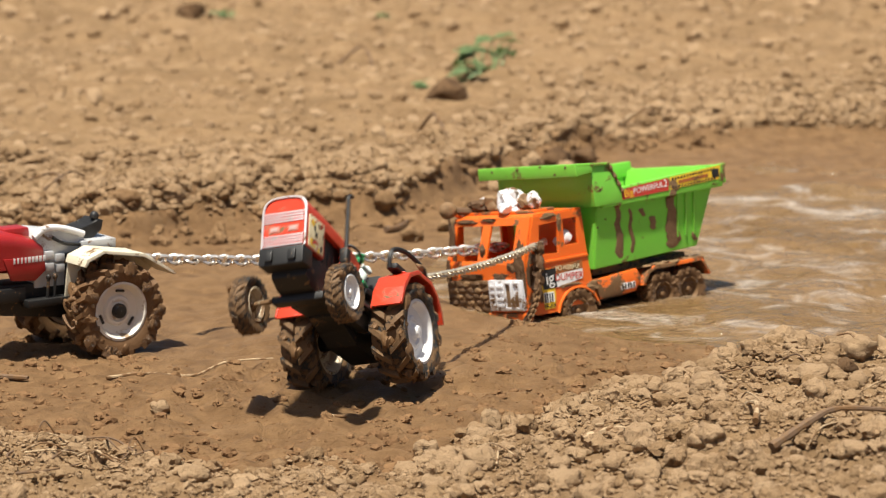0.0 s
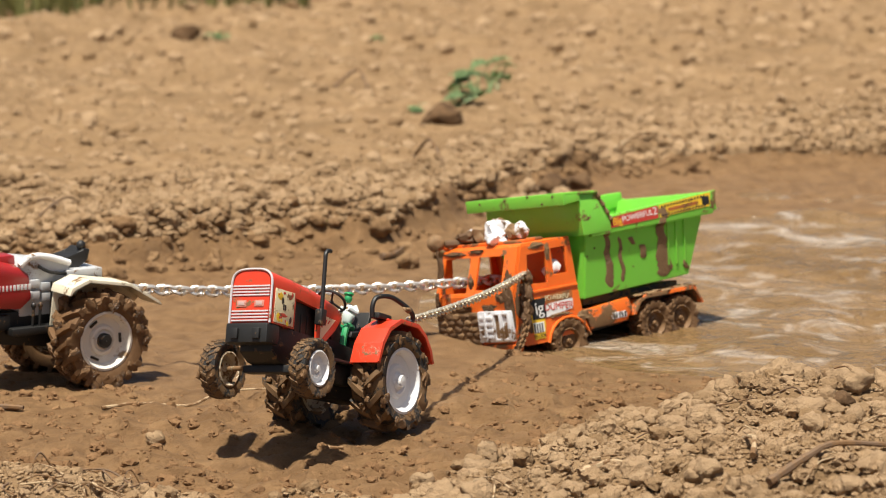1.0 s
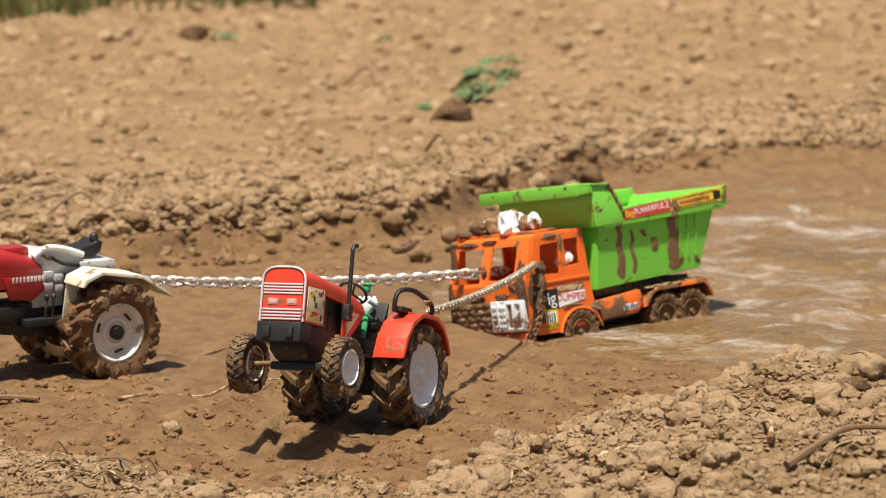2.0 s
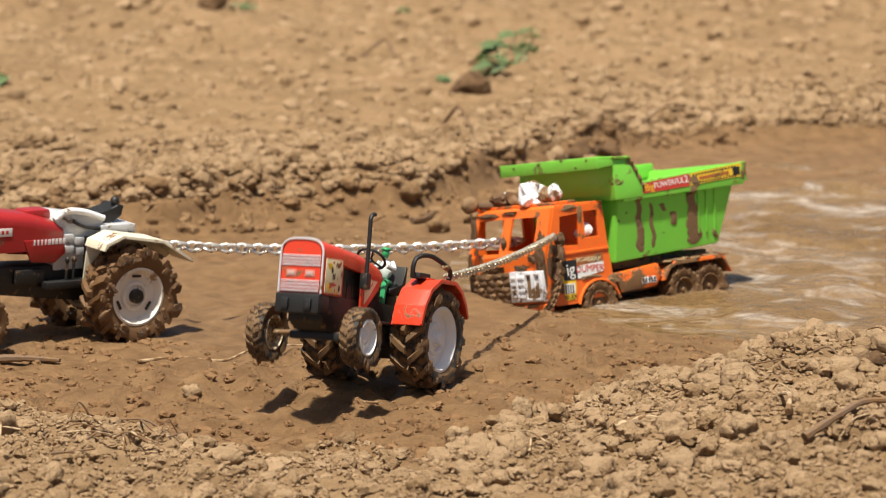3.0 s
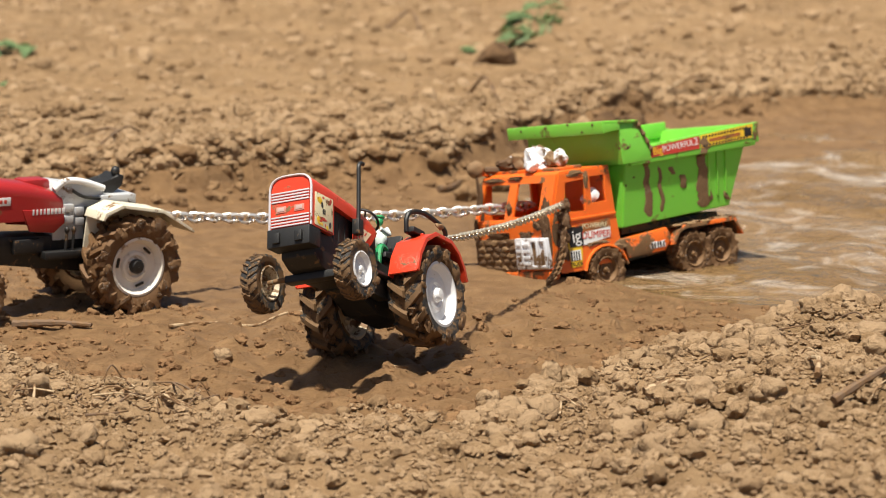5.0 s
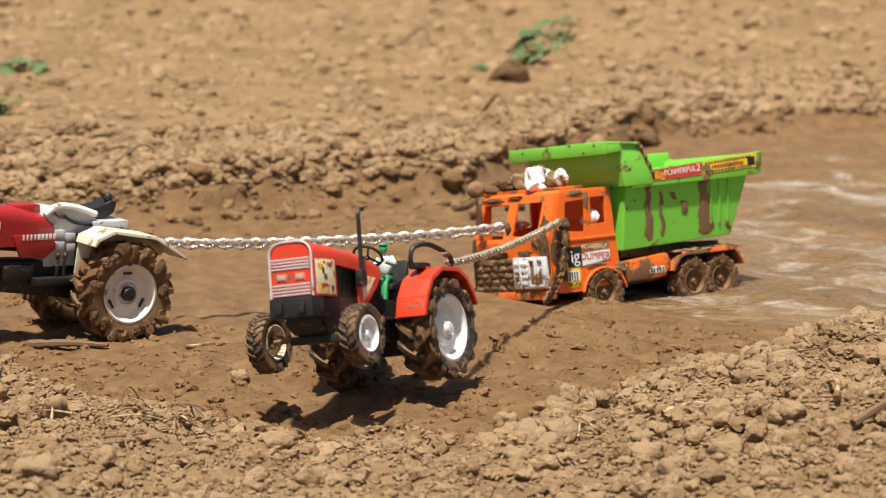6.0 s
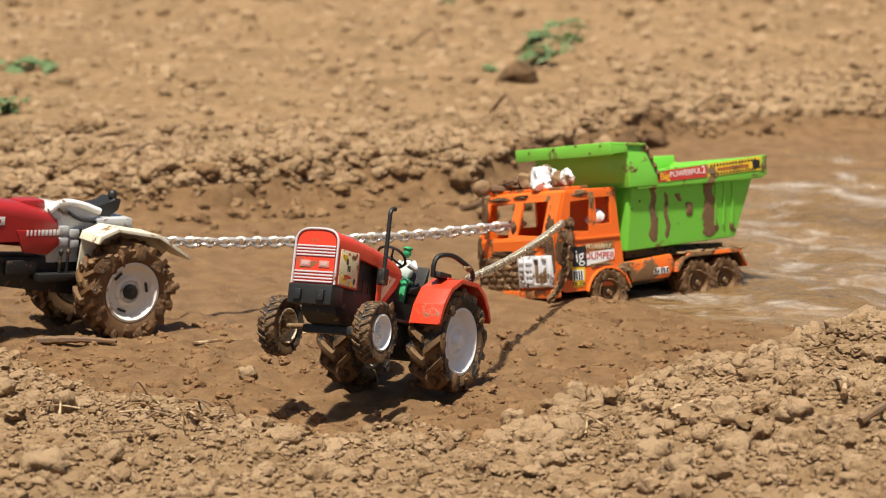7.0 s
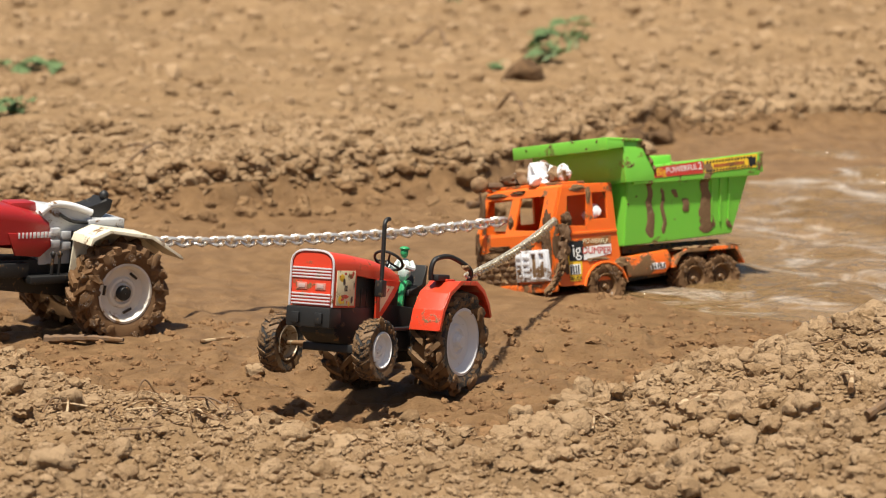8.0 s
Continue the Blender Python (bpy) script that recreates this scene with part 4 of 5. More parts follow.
    for k, (x, y, z, sx, sy, sz, white) in enumerate(((-0.010, -0.052, 0.0960, 0.0080, 0.0080, 0.0078, 0), (-0.026, -0.030, 0.0970, 0.0070, 0.0130, 0.0060, 0), (-0.030, -0.012, 0.1000, 0.0080, 0.0100, 0.0080, 0), (-0.028, 0.008, 0.1010, 0.0095, 0.0085, 0.0105, 1), (-0.022, 0.014, 0.0950, 0.0070, 0.0080, 0.0060, 1), (-0.040, 0.000, 0.1000, 0.0080, 0.0100, 0.0080, 1), (-0.034, 0.024, 0.0985, 0.0075, 0.0070, 0.0070, 0), (-0.034, 0.033, 0.0995, 0.0055, 0.0050, 0.0072, 1), (-0.040, -0.035, 0.0960, 0.0060, 0.0080, 0.0060, 0))):
        bm = bmesh.new()
        add_lump(bm, (x, y, z), (sx, sy, sz), 11 + k, 0.15 if k == 0 else 0.5, 3)
        part("roof_lamp" if white else "mud_clump", bm, WHITE_MUD if white else (WET_MUD if k % 2 else MUD), rack, "white plastic roof lamp" if white else "ball of dried mud")
    part("light_bar", tube([(-0.037, -0.036, 0.0985), (-0.037, 0.006, 0.1010)], 0.0058, 14), WHITE_MUD, rack, "white plastic light bar caked with mud")
    part("lamp_bracket", tube([(-0.028, -0.030, 0.0925), (-0.016, -0.046, 0.0945)], 0.0034, 8), WET_MUD, rack, "mud-covered lamp bracket")
    part("lamp_bracket", tube([(-0.018, -0.046, 0.089), (-0.012, -0.050, 0.094)], 0.002, 6), ORANGE_MUD, rack)
    # bed
    bed = empty_part("bed", t)
    zt0, zt1 = 0.0990, 0.1060

    def shell(inset, zb):
        lo = [(-0.0780 - inset, y, zb) for y in (-0.0500 + inset, 0.0500 - inset)] + [(-0.2010 + inset, y, zb + 0.004) for y in (0.0500 - inset, -0.0500 + inset)]
        hi = [(-0.0830 - inset, y, zt0) for y in (-0.0584 + inset, 0.0584 - inset)] + [(-0.2270 + inset, y, zt1) for y in (0.0584 - inset, -0.0584 + inset)]
        return lo, hi
    bm = bmesh.new()
    loops = []
    for inset, zb in ((0.0, 0.0350), (0.0020, 0.0375)):
        lo, hi = shell(inset, zb)
        loops.append(([bm.verts.new(p) for p in lo], [bm.verts.new(p) for p in hi]))
    for (lo, hi) in loops:
        bm.faces.new(lo)
        for i in range(4):
            bm.faces.new((lo[i], lo[(i + 1) % 4], hi[(i + 1) % 4], hi[i]))
    for i in range(4):
        bm.faces.new((loops[0][1][i], loops[0][1][(i + 1) % 4], loops[1][1][(i + 1) % 4], loops[1][1][i]))
    bmesh.ops.bevel(bm, geom=[e for e in bm.edges], offset=0.0008, segments=2, affect="EDGES", clamp_overlap=True)
    part("tub", bm, GREEN, bed)
    for s in (-1, 1):
        part("side_rim", prism([(-0.0860, 0.0860), (-0.0860, 0.1000), (-0.2360, 0.1075), (-0.2290, 0.0875)], s * 0.0566, s * 0.0606, "y", 0.0010), GREEN, bed)
        for x in (-0.176, -0.186, -0.196):
            part("tub_rib", prism([(s * 0.0515, 0.050), (s * 0.0560, 0.0870), (s * 0.0574, 0.0870), (s * 0.0527, 0.050)], x, x - 0.0016, "x"), GREEN, bed)
    part("tail_rim", box((-0.2345, -0.0600, 0.0900), (-0.2280, 0.0600, 0.1065), 0.001), GREEN, bed)
    # headboard that reaches over the cab
    part("headboard", prism([(-0.0775, 0.0880), (-0.0765, 0.1225), (-0.0800, 0.1225), (-0.0830, 0.0880)], -0.0600, 0.0600, "y", 0.0006), GREEN, bed)
    for s in (-1, 1):
        part("headboard_cheek", prism([(-0.0770, 0.0880), (-0.0762, 0.1225), (-0.0970, 0.1222), (-0.1085, 0.0990), (-0.1085, 0.0880)], s * 0.0580, s * 0.0612, "y", 0.0010), GREEN, bed)
    canopy = part("canopy", prism([(-0.0580, 0.1242), (-0.0580, 0.1266), (-0.0970, 0.1238), (-0.0970, 0.1214)], -0.0640, 0.0630, "y", 0.0008), GREEN, bed, "green lip with small mud marks")
    part("canopy_lip", prism([(-0.0578, 0.1160), (-0.0576, 0.1264), (-0.0604, 0.1264), (-0.0606, 0.1160)], -0.0640, 0.0630, "y", 0.0007), GREEN, canopy)
    for s in (-1, 1):
        part("canopy_end", prism([(-0.0590, 0.1165), (-0.0590, 0.1250), (-0.0765, 0.1240), (-0.0765, 0.1175)], s * 0.0608, s * 0.0628, "y", 0.0005), GREEN, canopy)
    for k, (y, z) in enumerate(((-0.012, 0.1240), (0.036, 0.1185), (0.050, 0.1238), (-0.045, 0.1230), (0.018, 0.1255))):
        bm = bmesh.new()
        add_lump(bm, (-0.0577, y, z), (0.0005, 0.0017, 0.0009), k, 0.8, 2)
        part("mud_spot", bm, WET_MUD, canopy)
    for k, (x, z) in enumerate(((-0.0840, 0.1020), (-0.0830, 0.0700), (-0.0920, 0.0760), (-0.1000, 0.1130), (-0.1050, 0.0700))):
        bm = bmesh.new()
        add_lump(bm, (x, 0.0614 if z > 0.088 else 0.0500 + 0.0084 * (z - 0.036) / 0.063, z), (0.0010, 0.0005, 0.0011), 9 + k, 0.8, 2)
        part("mud_spot", bm, WET_MUD, bed)
    part("mud_edge", tube(curve_points([(-0.0968, 0.0612, 0.1225), (-0.1030, 0.0614, 0.1100), (-0.1090, 0.0612, 0.0985)], 12), [0.0008 + 0.0007 * (k % 3) for k in range(12)], 7), MUD, bed, "muddy edge of the headboard")
    part("inner_step", box((-0.230, -0.060, 0.100), (-0.204, -0.054, 0.1135), 0.001), GREEN, bed)
    # bed stickers
    for s in (-1, 1):
        q = 0.0606 * s
        st = part("bed_sticker", prism([(-0.1090, 0.0905), (-0.1090, 0.0992), (-0.1640, 0.1025), (-0.1640, 0.0918)], q, q + 0.0004 * s, "y"), FLAG_RED, bed, "red sticker with large letters")
        yl = part("bed_sticker", prism([(-0.1660, 0.0920), (-0.1660, 0.1026), (-0.2280, 0.1062), (-0.2255, 0.0945)], q, q + 0.0004 * s, "y"), FLAG_YELLOW, bed, "yellow and black hazard sticker")
        for k in range(15):
            x = -0.1680 - 0.0036 * k
            part("hazard_bar", prism([(x, 0.1000 + 0.0002 * k), (x - 0.0018, 0.1000 + 0.0002 * k), (x - 0.0026, 0.1018 + 0.0002 * k), (x - 0.0008, 0.1018 + 0.0002 * k)], q + 0.0004 * s, q + 0.0006 * s, "y"), FLAG_BLACK, yl)
            part("hazard_bar", prism([(x, 0.0926 + 0.00015 * k), (x - 0.0018, 0.0926 + 0.00015 * k), (x - 0.0026, 0.0946 + 0.00015 * k), (x - 0.0008, 0.0946 + 0.00015 * k)], q + 0.0004 * s, q + 0.0006 * s, "y"), FLAG_BLACK, yl)
        part("writing_bar", prism([(-0.1760, 0.0962), (-0.1760, 0.0988), (-0.2120, 0.1006), (-0.2120, 0.0978)], q + 0.0004 * s, q + 0.0006 * s, "y"), STICKER_BROWN, yl)
        part("hazard_bar", box((-0.2255, q + 0.0003 * s, 0.0962), (-0.2170, q + 0.0006 * s, 0.1035), 0.0002), FLAG_BLACK, yl)
    side_text("letters", "Big", 0.0090, FLAG_YELLOW, bed, -0.1165, 0.0611, 0.0950, 3)
    side_text("letters", "POWERFUL", 0.0070, FLAG_WHITE, bed, -0.1400, 0.0611, 0.0967, 3)
    side_text("letters", "2", 0.0090, FLAG_WHITE, bed, -0.1605, 0.0611, 0.0980, 3)
    # dried mud runs on the near side
    for k, (x, z0, z1, w0, w1) in enumerate(((-0.1050, 0.094, 0.040, 0.0028, 0.0062), (-0.1200, 0.082, 0.043, 0.0022, 0.0030), (-0.1680, 0.0950, 0.041, 0.0048, 0.0115), (-0.1450, 0.072, 0.060, 0.0046, 0.0042), (-0.1340, 0.080, 0.073, 0.0036, 0.003), (-0.1690, 0.1020, 0.0900, 0.0075, 0.0070), (-0.1960, 0.052, 0.044, 0.002, 0.004))):
        bm = bmesh.new()
        g = bmesh.ops.create_icosphere(bm, subdivisions=4, radius=1)
        for v in g["verts"]:
            u = 0.5 - v.co.z / 2
            z = z0 + (z1 - z0) * u
            w = 0.8 * (w0 + (w1 - w0) * u ** 1.3) * (1 + 0.35 * noise.noise(Vector((k * 5, v.co.x > 0, z * 260))) + 0.25 * noise.noise(Vector((k * 3, v.co.x > 0, z * 900)))) / max(0.55, math.sqrt(max(0.0, 1 - v.co.z ** 2)))
            y = 0.0606 if z > 0.0865 else 0.0499 + 0.0084 * (z - 0.036) / 0.063
            v.co = Vector((x - 0.004 * u + 0.0012 * math.sin(z * 300 + k) + v.co.x * w, y + v.co.y * 0.0006 * (1 + 0.6 * noise.noise(v.co * 6)), z))
        part("mud_run", bm, MUD, bed, "streak of dried mud")
    return t, wheels


def empty_part(name, parent):
    """The middle plate of the bed, which carries the bed's other parts."""
    return part(name, box((-0.195, -0.040, 0.0285), (-0.085, 0.040, 0.0350), 0.001), DARK_UNDER, parent, "tipping bed of the truck")


truck, truck_wheels = make_truck()


# ---- chains ----
def link_mesh(length, width, wire, twist, material):
    bm = bmesh.new()
    n = 14
    pts = []
    for k in range(n + 1):
        a = 2 * math.pi * k / n
        x, y = length / 2 * math.copysign(abs(math.cos(a)) ** 0.8, math.cos(a)), width / 2 * math.copysign(abs(math.sin(a)) ** 0.8, math.sin(a))
        pts.append((x, y * math.cos(twist * x / length), y * math.sin(twist * x / length)))
    add_tube(bm, pts, wire, 6)
    return finish(bm, "link", material)


def make_chain(label, length, pitch, width, wire, sag, material, along=None):
    """A chain of single links from its origin along +x, hanging a little; along: keys of another line instead."""
    c = empty("chain", label, "chain")
    me = link_mesh(pitch * 1.45, width, wire, 0.9, material)
    n = int(length / pitch)
    pts = curve_points(along, n + 1) if along else [Vector((length * i / n, 0, -4 * sag * (i / n) * (1 - i / n))) for i in range(n + 1)]
    rnd = random.Random(3)
    for i in range(n):
        d = pts[i + 1] - pts[i]
        ob = new("link", me)
        ob.parent = c
        q = d.to_track_quat("X", "Z").to_matrix().to_4x4()
        ob.matrix_basis = Matrix.Translation((pts[i] + pts[i + 1]) / 2) @ q @ pose(0, 0, 0, 45 + 90 * (i % 2) + rnd.uniform(-14, 14))
    return c


long_chain = make_chain("shiny silver steel tow chain between tractor and truck", 0.335, 0.0072, 0.0080, 0.00150, 0.006, CHAIN)
short_chain = make_chain("silver and brass twisted tow chain tied to the truck's door post", 0.298, 0.0044, 0.0052, 0.00092, 0.004, CHAIN_BRASS)
loose_chain = make_chain("mud-covered loose chain end hanging from the truck", 0.098, 0.0042, 0.0050, 0.0010, 0.0, CHAIN_MUD,
                         along=[(-0.0175, 0.0530, 0.0640), (-0.0120, 0.0550, 0.0450), (-0.0040, 0.0580, 0.0230), (0.0060, 0.0600, 0.0100), (0.0170, 0.0620, 0.0020)])


for n, (lx, ly, lz, q) in enumerate(((-0.0160, 0.0535, 0.0600, 0.0045), (-0.0130, 0.0545, 0.0490, 0.0052), (-0.0095, 0.0560, 0.0380, 0.0046), (-0.0060, 0.0575, 0.0290, 0.0036))):
    lump = bmesh.new()
    add_lump(lump, (lx, ly, lz), (q, q * 0.7, q * 1.5), 70 + n, 0.8, 3)
    part("mud_clump", lump, WET_MUD, loose_chain, "mud clinging to the chain")


# ---- clods, stones and litter ----
def lump_shapes(count, subdiv, seed):
    """Uneven clod shapes as vertex and face arrays of radius about one."""
    out = []
    for k in range(count):
        bm = bmesh.new()
        bmesh.ops.create_icosphere(bm, subdivisions=subdiv, radius=1)
        off = Vector((seed * 5.1 + k * 3.3, k * 1.9, k * 7.7))
        rnd = random.Random(seed * 100 + k)
        chips = [(Vector((rnd.gauss(0, 1), rnd.gauss(0, 1), rnd.gauss(0, 1))).normalized(), rnd.uniform(0.6, 0.95)) for _ in range(4)]
        for v in bm.verts:
            d = v.co.normalized()
            f = 1 + 0.42 * noise.noise(d * 1.3 + off) + 0.30 * noise.noise(d * 2.9 + off) + ((0.24 * noise.noise(d * 6.5 + off) + 0.12 * noise.noise(d * 12 + off)) if subdiv > 2 else 0)
            v.co = d * f
            for n, c in chips:
                over = v.co.dot(n) - c
                if over > 0:
                    v.co -= n * over * 0.7
            v.co *= 1 + 0.10 * noise.noise(d * 5 + off) + 0.10 * noise.noise(d * 11 + off)
        bm.verts.index_update()
        out.append((np.array([v.co[:] for v in bm.verts]), np.array([[v.index for v in f.verts] for f in bm.faces])))
        bm.free()
    return out


SMALL, MIDDLE, LARGE = lump_shapes(8, 1, 1), lump_shapes(12, 2, 2), lump_shapes(12, 3, 3)
RNG = np.random.default_rng(7)


def turned(n):
    q = RNG.normal(size=(n, 4))
    q /= np.linalg.norm(q, axis=1)[:, None]
    w, x, y, z = q.T
    return np.stack([1 - 2 * (y * y + z * z), 2 * (x * y - z * w), 2 * (x * z + y * w), 2 * (x * y + z * w), 1 - 2 * (x * x + z * z), 2 * (y * z - x * w), 2 * (x * z - y * w), 2 * (y * z + x * w), 1 - 2 * (x * x + y * y)], 1).reshape(n, 3, 3)


def scatter(name, label, xs, ys, radii, shapes, material, sink=0.25):
    """Many clods laid on the ground, in one mesh."""
    z, _ = lay(xs, ys)
    n = len(xs)
    R = turned(n)
    flat = RNG.uniform(0.55, 0.95, n)
    verts, faces, base = [], [], 0
    pick = RNG.integers(0, len(shapes), n)
    for i in range(n):
        v, f = shapes[pick[i]]
        p = (v @ R[i].T) * radii[i]
        p[:, 2] *= flat[i]
        p += (xs[i], ys[i], z[i] + radii[i] * (flat[i] - 2 * sink * flat[i]))
        verts.append(p)
        faces.append(f + base)
        base += len(v)
    me = bpy.data.meshes.new(name)
    me.from_pydata(np.concatenate(verts).tolist(), [], np.concatenate(faces).tolist())
    me.materials.append(material)
    me.polygons.foreach_set("use_smooth", [True] * len(me.polygons))
    me.set_sharp_from_angle(angle=radians(50))
    return tagged(new(name, me), label, "soil clods", kind="stuff")


def front_spots(n, right=0.0, deep=0.64):
    """Places on the dry soil before the mud flat; right: how much more of them lie on the heap."""
    x = RNG.uniform(-0.48, 0.5, n * 3)
    keep = RNG.uniform(size=n * 3) < 1 - right + right * smoothstep(-0.1, 0.2, x)
    x = x[keep][:n]
    return x, front_edge(x) + 0.012 - deep * RNG.uniform(size=len(x)) ** 1.15


def bank_spots(n, lo, hi, x0=-0.65, x1=0.7):
    x = RNG.uniform(x0, x1, n)
    return x, bank_foot(x) + RNG.uniform(lo, hi, n)


x, y = front_spots(28000, 0.25)
scatter("soil_crumbs", "small dry tan soil crumbs on the near bank", x, y, RNG.uniform(0.0009, 0.0027, len(x)), SMALL, CLOD)
x, y = front_spots(4600, 0.5)
scatter("soil_clods", "dry tan soil clods heaped on the near bank", x, y, 0.0021 + 0.0060 * RNG.uniform(size=len(x)) ** 2.3, LARGE, CLOD, 0.33)
x, y = bank_spots(9000, 0.03, 0.42)
scatter("soil_crumbs", "small dry tan crumbs along the far bank", x, y, RNG.uniform(0.0015, 0.0036, len(x)), SMALL, CLOD)
x = RNG.uniform(-0.65, 0.7, 4600)
y = bank_foot(x) + 0.045 + 0.34 * RNG.uniform(size=4600) ** 1.7
scatter("soil_clods", "dry tan clods along the far bank", x, y, 0.003 + 0.0075 * RNG.uniform(size=len(x)) ** 2.2, LARGE, CLOD, 0.36)
x, y = bank_spots(420, -0.02, 0.08, -0.6, 0.35)
scatter("damp_clods", "dark damp clods on the foot of the far bank", x, y, 0.0025 + 0.0065 * RNG.uniform(size=len(x)) ** 2, LARGE, DAMP, 0.42)
x, y = bank_spots(170, -0.16, -0.02, -0.6, 0.1)
scatter("damp_clods", "dark clods lying on the wet mud", x, y, 0.0012 + 0.0042 * RNG.uniform(size=len(x)) ** 3, LARGE, DAMP, 0.45)
x = RNG.uniform(-0.42, 0.36, 2300)
y = front_edge(x) + 0.01 + 0.30 * RNG.uniform(size=2300) ** 1.4
keep = pond(x, y) > 1.12
scatter("mud_crumbs", "dark mud crumbs on the wet mud", x[keep], y[keep], 0.0008 + 0.0050 * RNG.uniform(size=keep.sum()) ** 4, LARGE, MUDDY_SOIL, 0.56)
y = 1.0 + 3.4 * RNG.uniform(size=6500) ** 1.2
x = RNG.uniform(-1, 1, 6500) * (0.4 + 0.34 * y)
keep = y > bank_foot(x) + 0.12
scatter("field_clods", "scattered dry clods on the field behind", x[keep], y[keep], (0.0022 + 0.0085 * RNG.uniform(size=keep.sum()) ** 3.5) * (0.75 + 0.28 * y[keep]), MIDDLE, CLOD, 0.48)


def clod_meshes(material, name):
    out = []
    for v, f in LARGE:
        me = bpy.data.meshes.new(name)
        me.from_pydata(v.tolist(), [], f.tolist())
        me.materials.append(material)
        me.polygons.foreach_set("use_smooth", [True] * len(me.polygons))
        out.append(me)
    return out


CLOD_BIG, DAMP_BIG, WET_BIG = clod_meshes(CLOD, "clod"), clod_meshes(DAMP, "clod"), clod_meshes(WET_CLOD, "clod")


def lay_clods(xs, ys, radii, meshes):
    z, _ = lay(xs, ys)
    for i in range(len(xs)):
        ob = new("clod", meshes[int(RNG.integers(0, len(meshes)))])
        ob.parent = ground
        f = RNG.uniform(0.65, 0.95)
        ob.matrix_basis = Matrix.Translation((xs[i], ys[i], z[i] + radii[i] * 0.45 * f)) @ Matrix.Rotation(RNG.uniform(0, 6.28), 4, "Z") @ Matrix.Diagonal((radii[i] * RNG.uniform(0.85, 1.2), radii[i], radii[i] * f, 1)) @ Matrix.Rotation(RNG.uniform(0, 6.28), 4, "X")


x, y = front_spots(700, 0.93, 0.46)
lay_clods(x[:190], y[:190], (0.0050 + 0.0066 * RNG.uniform(size=len(x)) ** 1.8)[:190], CLOD_BIG)
x, y = bank_spots(80, 0.03, 0.16, -0.5, 0.42)
lay_clods(x, y, 0.0055 + 0.0065 * RNG.uniform(size=80) ** 1.7, CLOD_BIG)
x, y = bank_spots(22, -0.02, 0.05, -0.45, 0.3)
lay_clods(x, y, 0.004 + 0.0045 * RNG.uniform(size=30) ** 1.5, DAMP_BIG)


def stone(name, label, x, y, sx, sy, sz, shape, material, turn=0.0, lift=0.5):
    me = (CLOD_BIG if material is CLOD else DAMP_BIG if material is DAMP else WET_BIG)[shape]
    ob = new(name, me)
    z = float(lay(x, y)[0])
    ob.matrix_basis = Matrix.Translation((x, y, z + sz * lift)) @ Matrix.Rotation(turn, 4, "Z") @ Matrix.Diagonal((sx, sy, sz, 1))
    return tagged(ob, label, "clod")


stone("stone", "small pale stone lying on wet mud", -0.203, -0.178, 0.0068, 0.0055, 0.0052, 1, CLOD, 0.4)
stone("clod", "flat pale angular clod on the near bank", -0.161, -0.405, 0.0120, 0.0085, 0.0070, 4, CLOD, 0.2)
stone("clod", "lumpy dry clod at the edge of the mud", 0.032, -0.242, 0.0095, 0.0085, 0.0095, 2, CLOD, 1.0)
stone("clod", "rounded damp clod on the mud shore", -0.030, 0.545, 0.0105, 0.0100, 0.0092, 5, DAMP, 0.0)
stone("clod", "rounded damp clod near the shore", 0.004, 0.60, 0.0115, 0.0095, 0.0070, 7, DAMP, 0.8)
stone("clod", "broken damp clod below the bank", -0.058, 0.655, 0.0120, 0.0100, 0.0125, 3, DAMP, 0.3)
stone("clod", "dark overhanging clod on the bank", 0.125, 1.01, 0.0200, 0.0150, 0.0140, 6, WET_CLOD, 0.6, 0.5)
stone("clod", "dark overhanging clod on the bank", 0.158, 1.04, 0.0185, 0.0140, 0.0120, 10, WET_CLOD, 0.1, 0.5)
stone("clod", "brown clod beside a weed in the field", 0.003, 1.38, 0.0240, 0.0180, 0.0150, 0, WET_CLOD, 0.2, 0.55)
stone("clod", "dark clod far out in the field", -0.415, 2.50, 0.0230, 0.0200, 0.0210, 9, WET_CLOD, 0.9, 0.6)
stone("clod", "pale clod crowning the near heap", 0.228, -0.155, 0.0105, 0.0090, 0.0085, 2, CLOD, 0.5)
stone("clod", "large pale clod on the near heap", 0.246, -0.170, 0.0150, 0.0110, 0.0100, 5, CLOD, 0.1)
stone("clod", "damp round clod on the near heap", 0.274, -0.262, 0.0085, 0.0080, 0.0080, 3, WET_CLOD, 0.7)
stone("clod", "big crumbly clod at the near edge", -0.297, -0.522, 0.0170, 0.0130, 0.0095, 10, CLOD, 0.3)
stone("clod", "large pale clod on the muddy bank", -0.305, 0.565, 0.0105, 0.0095, 0.0080, 4, DAMP, 0.3)
for cx, cy, r in ((0.11, 0.93, 0.015), (0.085, 0.90, 0.013), (0.06, 0.86, 0.012), (0.14, 0.99, 0.012), (0.10, 0.98, 0.014)):
    stone("clod", "pale rounded clod on the far bank", cx, cy, r, r * 0.85, r * 0.75, int(cx * 100) % 10, CLOD, cx * 40)


def twig(name, label, keys, radius, material, lift=0.002, arch_up=0.0):
    """A bent stick on the ground through the (x, y) keys."""
    pts = []
    for i, (px, py) in enumerate(keys):
        u = i / (len(keys) - 1)
        pts.append((px, py, float(lay(px, py)[0]) + lift + 4 * arch_up * u * (1 - u)))
    line = curve_points(pts, 20)
    rad = [radius * (1 - 0.55 * i / 19) * (1 + 0.18 * math.sin(i * 2.3)) for i in range(20)]
    return tagged(new(name, finish(add_tube(bmesh.new(), line, rad, 7), name, material)), label, "twig", group="litter on the soil" if name == "straw" else "")


